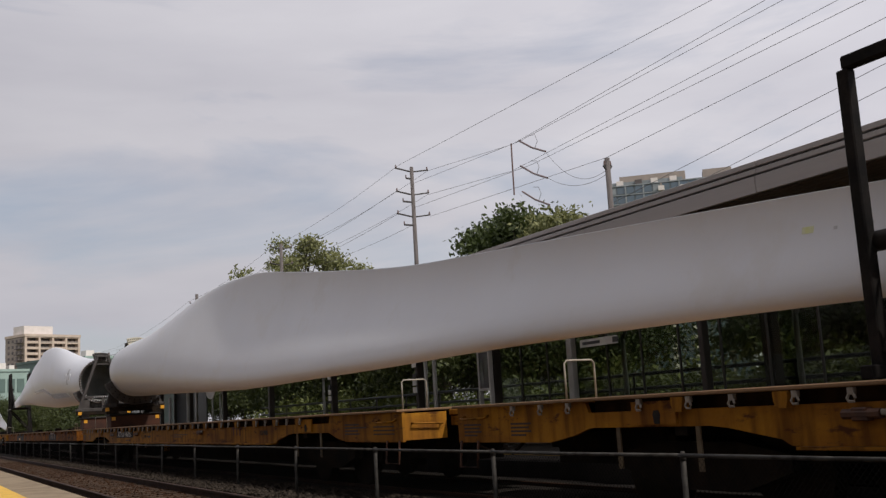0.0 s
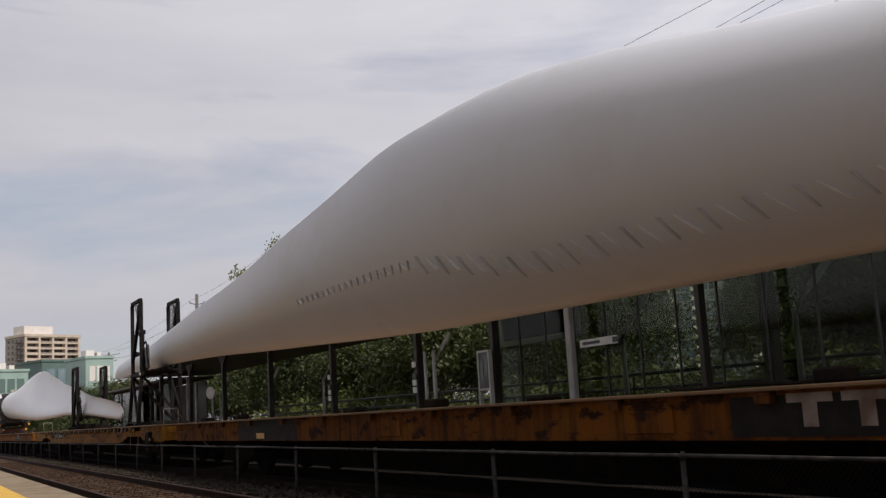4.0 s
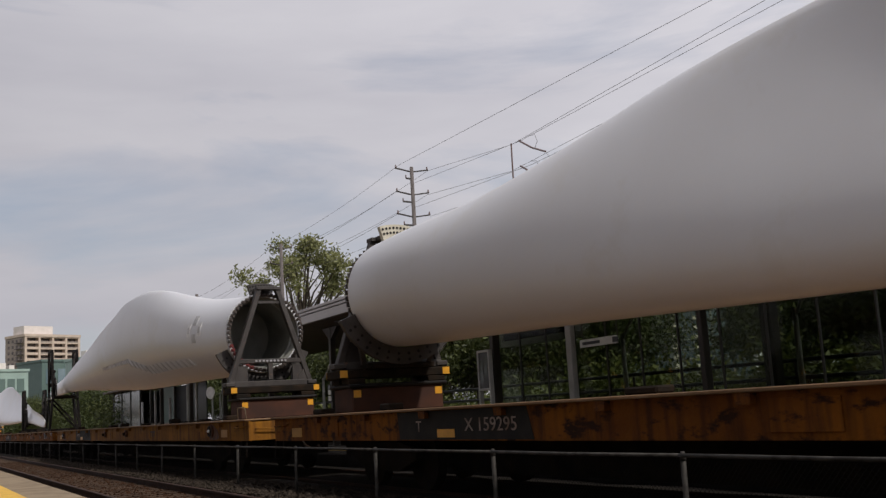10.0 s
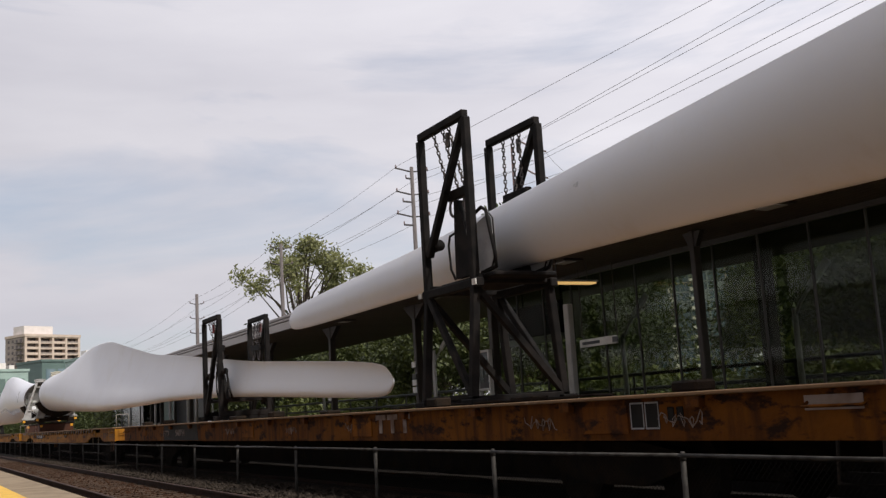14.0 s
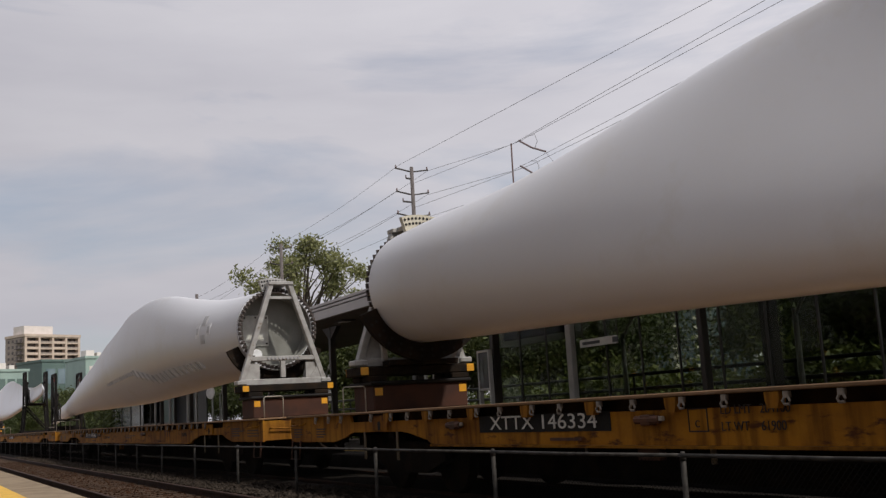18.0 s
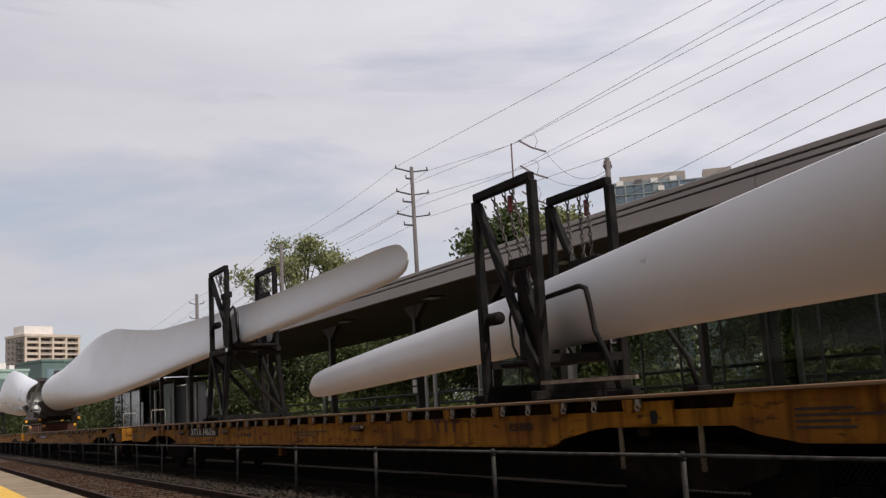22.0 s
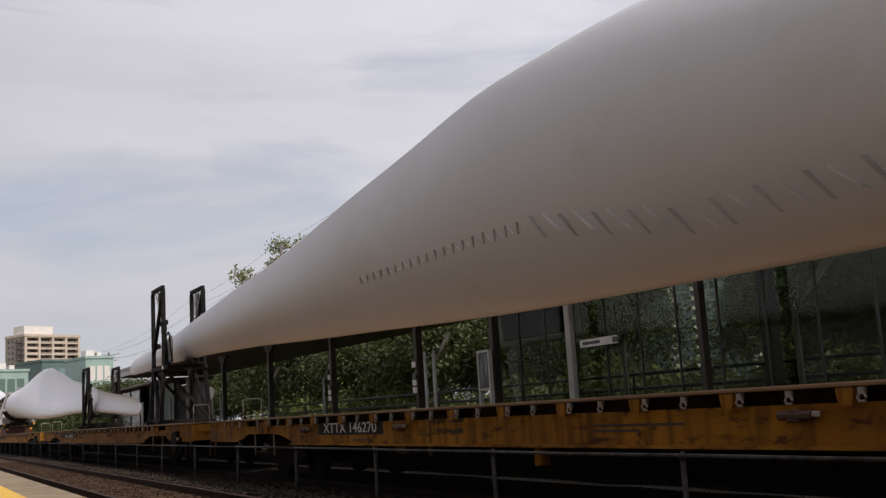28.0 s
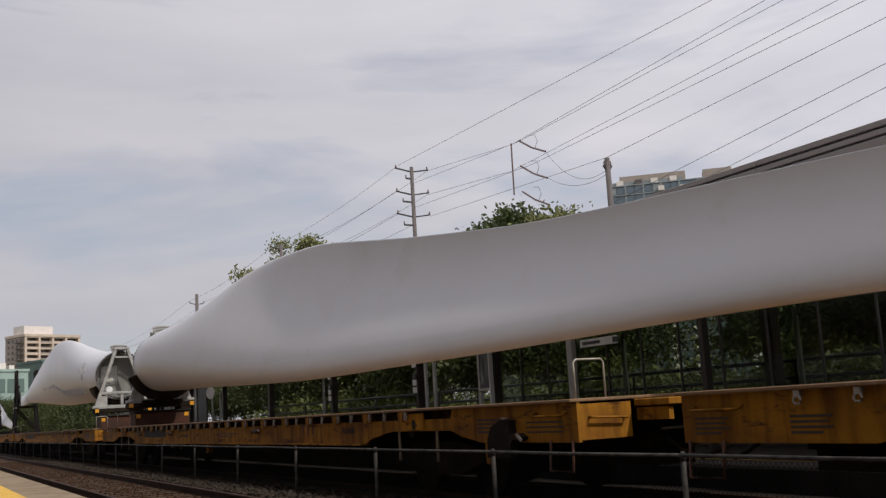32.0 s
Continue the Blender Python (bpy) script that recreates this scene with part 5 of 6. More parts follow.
            for a, b, c, d in ((x, x + 0.19, 1.025, 1.04), (x, x + 0.19, 0.80, 0.815), (x, x + 0.012, 0.816, 1.024), (x + 0.178, x + 0.19, 0.816, 1.024)):
                box(bm, a, b, -HW - 0.029, -HW - 0.0265, c, d)
            part("border", bm, "pad", sq)
        for x in (-2.29, -2.17):
            part("slot", box(B(), x, x + 0.08, -HW - 0.026, -HW - 0.0212, 0.87, 0.99, 0.01), "black_paint", car)
        part("worn_panel", box(B(), -0.75, -0.22, -HW - 0.026, -HW - 0.0212, 0.92, 1.03), "worn_mark", car, "worn pale panel")
        rg = random.Random(5)
        for gx in (-2.4, -4.6, -9.6, -12.3, -16.0, -24.2):
            bm = tube(B(), [(gx + 0.016 * i + 0.05 * math.cos(0.9 * i + gx), -HW - 0.024, 0.88 + rg.uniform(-0.03, 0.03) + 0.05 * math.sin(1.3 * i)) for i in range(34)], 0.0055, 4)
            part("graffiti", bm, "worn_mark", car, "pale sprayed scribble")
    if k in (2, 9, 11, 12):
        gear = part("brake_gear", plate(B(), [(-1.64, 0.52), (-1.62, 0.72), (-1.53, 0.86), (-1.36, 0.92), (-1.27, 0.93), (-1.16, 0.92), (-1.15, 0.78), (-1.0, 0.78), (-0.92, 0.74), (-0.95, 0.70), (-1.08, 0.72), (-1.14, 0.66), (-1.14, 0.52)], -HW - 0.12, -HW - 0.022), "under", car, "black brake gear")
        part("lever", beam(B(), (-0.99, -HW - 0.13, 0.775), (-0.89, -HW - 0.13, 0.71), 0.03, 0.02), "hook_steel", gear, "pale steel lever")
        part("cap", box(B(), -1.29, -1.22, -HW - 0.13, -HW - 0.08, 0.93, 0.955, 0.006), "hook_steel", gear, "pale worn cap")
        part("gear_bracket", box(B(), -1.78, -1.66, -HW - 0.06, -HW - 0.02, 0.44, 0.70, 0.006), "car_yellow", gear, "yellow hanging bracket")
    del car["car_index"]
# the end of one car carries its warning panels
c8 = CARS[8]
for z, w in ((0.985, "DO NOT"), (0.80, "HUMP")):
    pn = part("warning_panel", box(B(), 0.002, 0.008, -1.32, -0.72, z - 0.07, z + 0.07), "reflector_dull", c8, "yellow warning panel")
    lettering(w, 0.125, "dark_letter", pn, Matrix.Translation((0.0125, -1.02, z)) @ pose(0, 0, 0, 90, 0, 90))

# ---- blades ----
STATIONS = (  # along, trailing edge z, leading edge z, lean of the trailing edge, thickness, share of aerofoil
    (0.0, 0.90, -0.90, 0.0, 1.80, 0.0), (1.4, 0.945, -0.945, 0.0, 1.89, 0.0), (3.2, 1.045, -0.98, -0.2, 1.88, 0.08), (5.0, 1.28, -1.02, -0.36, 1.76, 0.22), (7.0, 1.60, -1.08, -0.52, 1.54, 0.46),
    (9.0, 1.76, -1.14, -0.66, 1.20, 0.70), (11.0, 1.72, -1.19, -0.73, 0.94, 0.86), (12.5, 1.63, -1.22, -0.75, 0.82, 0.94), (14.7, 1.32, -1.23, -0.72, 0.69, 1.0), (17.0, 1.0, -1.22, -0.72, 0.60, 1.0),
    (21.0, 0.52, -1.21, -0.58, 0.49, 1.0), (25.0, 0.22, -1.18, -0.41, 0.41, 1.0), (29.8, -0.14, -1.22, -0.2, 0.34, 1.0),
    (34.6, -0.52, -1.33, -0.06, 0.28, 1.0), (39.2, -0.80, -1.48, -0.02, 0.21, 1.0), (41.6, -0.95, -1.55, 0.0, 0.16, 1.0), (42.4, -1.03, -1.55, 0.0, 0.12, 1.0), (42.75, -1.11, -1.51, 0.0, 0.08, 1.0), (42.95, -1.26, -1.39, 0.0, 0.03, 1.0))
ST = np.array(STATIONS)


def station(u):
    """Smooth values of a blade section u metres from the root."""
    i = int(np.clip(np.searchsorted(ST[:, 0], u) - 1, 0, len(ST) - 2))
    a, b = ST[i, 0], ST[i + 1, 0]
    f = (u - a) / (b - a)
    p0, p1, p2, p3 = ST[max(i - 1, 0)], ST[i], ST[i + 1], ST[min(i + 2, len(ST) - 1)]
    m1 = (p2 - p0) / (p2[0] - p0[0]) * (b - a)
    m2 = (p3 - p1) / (p3[0] - p1[0]) * (b - a)
    return (2 * f**3 - 3 * f**2 + 1) * p1 + (f**3 - 2 * f**2 + f) * m1 + (-2 * f**3 + 3 * f**2) * p2 + (f**3 - f**2) * m2


def on_blade(u, c, side, lift=0.0, bend=0.0):
    """A point on the blade's skin: u along, c from leading (0) to trailing edge (1), side -1 or 1."""
    _, zt, zl, yt, th, w = station(u)
    circ, foil = math.sqrt(max(c * (1 - c), 0)), math.sqrt(c) * (1 - c) / 0.385 * 0.5
    if side > 0:      # the pressure side: full near the leading edge, hollow towards the trailing edge
        foil = math.sqrt(c) * (1 - c) ** 1.7 / 0.3077 * 0.62
    t = th * ((1 - w) * circ + w * foil) + lift
    z = zl + (zt - zl) * c + bend * (max(0.0, u - 25.0) / 15.0) ** 2
    camber = 0.095 * (zt - zl) * w * math.sin(math.pi * min(c, 1))
    sweep = 0.76 * (max(0.0, u - 14.0) / 29.0) ** 2 + 0.8 * bend * (max(0.0, u - 25.0) / 15.0) ** 2
    return Vector((-u, yt * c + side * t - camber + sweep, z))


def ring_plate(r0, r1, x0, x1, n=48):
    """A flat ring round the x axis."""
    bm = B()
    rows = [[bm.verts.new((x, r * math.cos(6.28319 * i / n), r * math.sin(6.28319 * i / n))) for i in range(n)] for x, r in ((x0, r0), (x1, r0), (x1, r1), (x0, r1))]
    for a, b in zip(rows, rows[1:] + rows[:1]):
        for i in range(n):
            bm.faces.new((a[i], a[(i + 1) % n], b[(i + 1) % n], b[i]))
    bmesh.ops.recalc_face_normals(bm, faces=bm.faces)
    return bm


N = 16
us = [0, 0.5, 1.0, 1.6] + [1.6 + 0.55 * i for i in range(1, 76)]
us = [u for u in us if u < 42.0] + [42.2, 42.4, 42.6, 42.75, 42.84, 42.91, 42.95]


def shell(bend):
    """The hollow skin of a blade from root to tip; bend lifts and swings the tip."""
    bm = B()
    rings = []
    for u in us:
        ring = [bm.verts.new(on_blade(u, 0.5 - 0.5 * math.cos(math.pi * i / N), 1, 0.0, bend)) for i in range(N + 1)]
        ring += [bm.verts.new(on_blade(u, 0.5 - 0.5 * math.cos(math.pi * i / N), -1, 0.0, bend)) for i in range(N - 1, 0, -1)]
        rings.append(ring)
    for a, b in zip(rings, rings[1:]):
        for i in range(2 * N):
            j = (i + 1) % (2 * N)
            bm.faces.new((a[i], a[j], b[j], b[i]))
    bm.faces.new(rings[-1])
    return mesh_of("shell", bm, "blade", True)


SHELL, SHELL_UP = shell(0.0), shell(0.19)
# the thick root wall and the inside of the tube
bm = B()
inner = []
for u, r in ((0.0, 0.898), (0.0, 0.81), (0.9, 0.81), (2.4, 0.80)):
    inner.append([bm.verts.new((-u, r * math.cos(6.28319 * i / 48), r * math.sin(6.28319 * i / 48))) for i in range(48)])
for a, b in zip(inner, inner[1:]):
    for i in range(48):
        j = (i + 1) % 48
        bm.faces.new((a[j], a[i], b[i], b[j]))
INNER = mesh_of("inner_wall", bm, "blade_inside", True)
bm = B()
tube(bm, [(-0.50, 0, 0), (-0.55, 0, 0)], 0.808, 32)
FLANGE = mesh_of("root_flange", ring_plate(0.815, 0.897, 0.002, 0.022), "blade")
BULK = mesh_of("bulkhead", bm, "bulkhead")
HATCH = mesh_of("hatch", box(B(), -0.498, -0.465, -0.62, -0.02, -0.34, 0.36, 0.012), "hatch_panel")
COVER = mesh_of("round_cover", tube(B(), [(-0.498, -0.30, -0.53), (-0.47, -0.30, -0.53), (-0.455, -0.30, -0.53)], 0.13, 20, 0.11), "patch_white")
bm = B()
for y, z in ((-0.57, 0.30), (-0.07, 0.30), (-0.57, -0.28), (-0.07, -0.28), (-0.32, 0.31), (-0.32, -0.29)):
    tube(bm, [(-0.464, y, z), (-0.455, y, z)], 0.022, 8)
STUDS = mesh_of("panel_stud", bm, "black_paint")
RIB = mesh_of("inner_rib", ring_plate(0.76, 0.805, -0.40, -0.36), "blade_inside")
bm = B()
tube(bm, [(0.02, 0, 0), (0.2, 0, 0)], 0.026, 6)
box(bm, 0.12, 0.16, -0.04, 0.04, -0.04, 0.04)
BOLT = mesh_of("bolt", bm, "bolt_steel")
BOLT_RED = BOLT.copy()
BOLT_RED.materials[0] = M["red_strap"]


def skin_patch(u0, u1, c0, c1, lift, mat, n=3, side=-1):
    bm = B()
    g = [[bm.verts.new(on_blade(u0 + (u1 - u0) * i / n, c0 + (c1 - c0) * j / n, side, lift)) for j in range(n + 1)] for i in range(n + 1)]
    h = [[bm.verts.new(on_blade(u0 + (u1 - u0) * i / n, c0 + (c1 - c0) * j / n, side, lift - 0.02)) for j in range(n + 1)] for i in range(n + 1)]
    for i in range(n):
        for j in range(n):
            bm.faces.new((g[i][j], g[i + 1][j], g[i + 1][j + 1], g[i][j + 1]))
    # skirt down into the skin
    edge = [(i, 0) for i in range(n)] + [(n, j) for j in range(n)] + [(i, n) for i in range(n, 0, -1)] + [(0, j) for j in range(n, 0, -1)]
    for (a, b), (c, d) in zip(edge, edge[1:] + edge[:1]):
        bm.faces.new((g[a][b], h[a][b], h[c][d], g[c][d]))
    return mesh_of("patch", bm, mat)


PATCHES = [skin_patch(2.30, 2.58, 0.66, 0.78, 0.006, "patch_grey"), skin_patch(2.30, 2.58, 0.44, 0.55, 0.006, "patch_grey"),
           skin_patch(1.92, 2.18, 0.52, 0.68, 0.006, "patch_white"), skin_patch(2.70, 2.96, 0.52, 0.68, 0.006, "patch_white"),
           skin_patch(1.97, 2.13, 0.56, 0.64, 0.010, "fin_shade_patch_grey"), skin_patch(2.75, 2.91, 0.56, 0.64, 0.010, "fin_shade_patch_grey")]
# a small mark far out on the suction face
PATCHES += [skin_patch(30.08, 30.13, 0.70, 0.73, 0.005, "patch_grey", 2), skin_patch(30.02, 30.06, 0.68, 0.74, 0.005, "patch_grey", 2)]
SMUDGE = skin_patch(29.62, 29.70, 0.71, 0.77, 0.005, "smudge", 2)
FAR_MARKS = [skin_patch(30.42, 30.56, 0.64, 0.70, 0.005, "smudge", 3, 1), skin_patch(30.80, 30.84, 0.64, 0.67, 0.005, "patch_grey", 2, 1), skin_patch(31.20, 31.24, 0.64, 0.67, 0.005, "patch_grey", 2, 1)]


def fin(u, c, du, dc, h, wide=0.02, mat="fin"):
    """One slanted little fin standing on the skin."""
    bm = B()
    pts = [(0, 0), (0.5, 0.5), (1, 1)]
    a = [on_blade(u + du * f, c + dc * g, -1, -0.01) for f, g in pts]
    b = [on_blade(u + du * f, c + dc * g, -1, h * (0.35 + 0.65 * f)) for f, g in pts]
    off = Vector((wide, 0, 0))
    v = [[bm.verts.new(p + s * off) for p in a + b[::-1]] for s in (-1, 1)]
    bm.faces.new(v[0])
    bm.faces.new(v[1][::-1])
    for i in range(6):
        j = (i + 1) % 6
        bm.faces.new((v[0][j], v[0][i], v[1][i], v[1][j]))
    return mesh_of("vortex_fin", bm, mat)


FINS = []
# every other rib is greyer: the fins' shaded faces, put into the colour
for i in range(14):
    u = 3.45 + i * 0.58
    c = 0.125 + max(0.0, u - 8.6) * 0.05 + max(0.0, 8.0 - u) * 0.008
    FINS.append(fin(u, c, 0.10, 0.09, 0.05, 0.016, "fin_shade_patch_grey"))
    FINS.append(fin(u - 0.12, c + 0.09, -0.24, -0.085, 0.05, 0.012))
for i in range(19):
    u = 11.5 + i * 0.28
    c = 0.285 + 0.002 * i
    FINS.append(fin(u, c, -0.09, 0.045, 0.03, 0.013, "fin_shade_patch_grey"))
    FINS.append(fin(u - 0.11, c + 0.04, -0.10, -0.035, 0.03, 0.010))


def blade(n, side, high):
    """One rotor blade; side -1 points to -x, 1 to +x; its tip is carried high or low."""
    bl = thing("turbine_blade", "long white wind turbine blade resting " + ("on a tall tip gantry" if high else "in a low tip gantry"), "turbine blade", "turbine blades on the train")
    part("shell", SHELL_UP if high and side > 0 else SHELL, "", bl)
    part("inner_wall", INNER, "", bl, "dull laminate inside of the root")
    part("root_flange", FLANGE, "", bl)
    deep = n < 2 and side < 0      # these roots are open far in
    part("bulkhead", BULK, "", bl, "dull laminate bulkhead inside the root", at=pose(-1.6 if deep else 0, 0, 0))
    if not deep:
        hatch = part("hatch", HATCH, "", bl, "pale hatch on the bulkhead")
        part("panel_stud", STUDS, "", hatch)
        part("round_cover", COVER, "", bl, "white round cover on the bulkhead")
    part("inner_rib", RIB, "", bl)
    for i in range(54):
        a = 6.28319 * i / 54
        red = n == 1 and i % 54 in range(30, 38)
        part("bolt", BOLT_RED if red else BOLT, "", bl, at=pose(0, 0.855 * math.cos(a), 0.855 * math.sin(a)))
    for me in PATCHES:
        part("patch", me, "", bl)
    if n == 3 and side < 0:
        part("smudge", SMUDGE, "", bl, "small yellowish smudge")
    if n < 2 and side > 0:
        for me in FAR_MARKS:
            part("mark", me, "", bl, "small smudge on the skin")
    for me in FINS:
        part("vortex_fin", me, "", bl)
    tilt = (2.15 if side < 0 else 1.9) if high else {1: -0.07, 2: -0.14}.get(n, 0.0) if side > 0 else 0.0
    x = JOINT0 - CAR * (1 + 3 * n) + (-3.4 if side < 0 else 3.80 if n else 3.60)
    if side < 0:
        ride(bl, x, 3.08, 0.0, tilt)
    else:
        ride(bl, x, 3.08, 180.0, tilt, -6.5 if high else -5.0)
    return bl


# ---- root stands ----
def crescent(r0, r1, a0, a1, x0, x1, n=18):
    bm = B()
    pts = []
    for k in range(n + 1):
        a = radians(a0 + (a1 - a0) * k / n)
        pts.append([bm.verts.new((x, r * math.cos(a), r * math.sin(a))) for x in (x0, x1) for r in (r0, r1)])
    for p, q in zip(pts, pts[1:]):
        for i, j in ((0, 1), (1, 3), (3, 2), (2, 0)):
            bm.faces.new((p[i], p[j], q[j], q[i]))
    bm.faces.new([pts[0][i] for i in (0, 1, 3, 2)])
    bm.faces.new([pts[-1][i] for i in (2, 3, 1, 0)])
    return bm


def root_stand(finish, label, fan_finish):
    """Triangular frame on a box pedestal; origin on the deck under the frame; the blade lies to -x."""
    st = thing("blade_root_stand", label, "blade stand", "root stands of the blades")
    zb, zt, w = 0.72, 2.93, 0.95
    cz = 1.94
    part("pedestal", box(B(), -0.30, 0.48, -0.84, 0.84, 0.0, 0.40, 0.02), "pedestal", st, "dark oxide-red steel box pedestal")
    part("turntable", box(B(), -0.36, 0.54, -0.90, 0.90, 0.401, 0.46, 0.02), "black_paint", st, "black bearing plate")
    for x in (-0.14, 0.24):
        for s in (-1, 1):
            part("twist_block", box(B(), x - 0.14, x + 0.14, s * 0.74 - 0.16, s * 0.74 + 0.16, 0.46, 0.55, 0.015), "under", st)
    part("sub_frame", box(B(), -0.24, 0.36, -1.02, 1.02, 0.55, zb - 0.02, 0.02), "under", st)
    for s in (-1, 1):
        leg = part("leg", beam(B(), (0, s * w, zb), (0, s * 0.2, zt), 0.14, 0.11, 0.01), finish, st)
        part("foot", box(B(), -0.13, 0.13, s * w - 0.11, s * w + 0.11, zb, zb + 0.09, 0.015), finish, leg)
        part("gusset", plate(B(), [(-0.02, zb + 0.1), (0.02, zb + 0.1), (0.02, zb + 0.45), (-0.02, zb + 0.45)], s * w * 0.72 - 0.16, s * w * 0.72 + 0.16), finish, leg)
        part("back_leg", beam(B(), (-0.18, s * 0.55, zb), (-0.44, s * 0.72, zb + 0.42), 0.10, 0.08), finish, st)
        for x, y, z in ((-0.243, 0.95, 0.63), (-0.303, 0.75, 0.30), (0.363, 0.95, 0.63), (0.483, 0.75, 0.30)):
            part("reflector", box(B(), x - 0.006, x + 0.006, s * y - 0.065, s * y + 0.065, z - 0.06, z + 0.06), "reflector", st, "yellow reflector")
    for s in (-1, 1):
        bm = B()
        tri = [(s * (w - 0.06), zb + 0.10), (s * (w - 0.36), zb + 0.10), (s * (w - 0.17), zb + 0.36)]
        va, vb = [bm.verts.new((0.03, y, z)) for y, z in tri], [bm.verts.new((0.055, y, z)) for y, z in tri]
        bm.faces.new(va)
        bm.faces.new(vb[::-1])
        for i in range(3):
            bm.faces.new((va[i], vb[i], vb[(i + 1) % 3], va[(i + 1) % 3]))
        bmesh.ops.recalc_face_normals(bm, faces=bm.faces)
        part("corner_plate", bm, finish, st)
    part("base_beam", box(B(), -0.09, 0.09, -w, w, zb - 0.015, zb + 0.11, 0.01), finish, st)
    part("cross_beam", box(B(), -0.06, 0.06, -0.80, 0.80, zb + 0.50, zb + 0.60, 0.01), finish, st)
    for i in range(9):
        part("stud", tube(B(), [(0.061, -0.34 + 0.085 * i, zb + 0.55), (0.085, -0.34 + 0.085 * i, zb + 0.55)], 0.026, 8), "pad", st)
    part("strut", box(B(), -0.05, 0.05, -0.05, 0.05, zb + 0.14, zb + 0.50), finish, st)
    part("top_plate", box(B(), -0.12, 0.10, -0.28, 0.28, zt - 0.05, zt + 0.02, 0.008), finish, st)
    part("top_tie", box(B(), -0.04, 0.04, -0.36, 0.36, zt - 0.36, zt - 0.30), finish, st)
    # grey stands: the blade's shade on the saddle is put into its colour
    sd = part("saddle", crescent(0.912, 1.19, 203, 337, -0.56, -0.46, 24), "under" if finish == "stand_grey" else finish, st, at=pose(0, 0, cz))
    for k in range(12):
        a = radians(213 + 10.3 * k)
        for r in (1.02, 1.12):
            for x in (-0.568, -0.458):
                part("bolt_hole", tube(B(), [(x, r * math.cos(a), r * math.sin(a)), (x + 0.006, r * math.cos(a), r * math.sin(a))], 0.026, 8), "black_paint", sd)
    part("saddle_rib", box(B(), -0.46, -0.2, -0.62, 0.62, zb - 0.019, zb + 0.06, 0.01), "under", st)
    fan = part("fan_plate", crescent(0.912, 1.16, 74, 106, -0.56, -0.46), fan_finish, st, "perforated top plate", at=pose(0, 0, cz))
    for k in range(9):
        a = radians(76.0 + 3.5 * k)
        for r in (1.02, 1.10):
            part("plate_hole", tube(B(), [(-0.458, r * math.cos(a), r * math.sin(a)), (-0.450, r * math.cos(a), r * math.sin(a))], 0.022, 8), "black_paint", fan)
            part("plate_hole", tube(B(), [(-0.570, r * math.cos(a), r * math.sin(a)), (-0.562, r * math.cos(a), r * math.sin(a))], 0.022, 8), "black_paint", fan)
    part("neck_plate", plate(B(), [(-0.50, 2.87), (0.08, 2.90), (0.08, 2.96), (-0.50, 2.95)], -0.2, 0.2), finish, st)
    return st


# ---- tip gantries ----
def chain(bm, a, b, link=0.09):
    """A hanging chain of open links from a to b."""
    a, b = Vector(a), Vector(b)
    n = max(2, int((b - a).length / (link * 0.72)))
    d = (b - a).normalized()
    u = d.cross(Vector((0.2, 1, 0.1))).normalized()
    v = d.cross(u)
    for i in range(n):
        c = a.lerp(b, (i + 0.5) / n)
        w = u if i % 2 else v
        ring = [c + d * link * 0.5 * math.cos(t) + w * link * 0.26 * math.sin(t) for t in [6.28319 * j / 6 for j in range(7)]]
        tube(bm, ring, 0.011, 4, cap=False)
    return bm


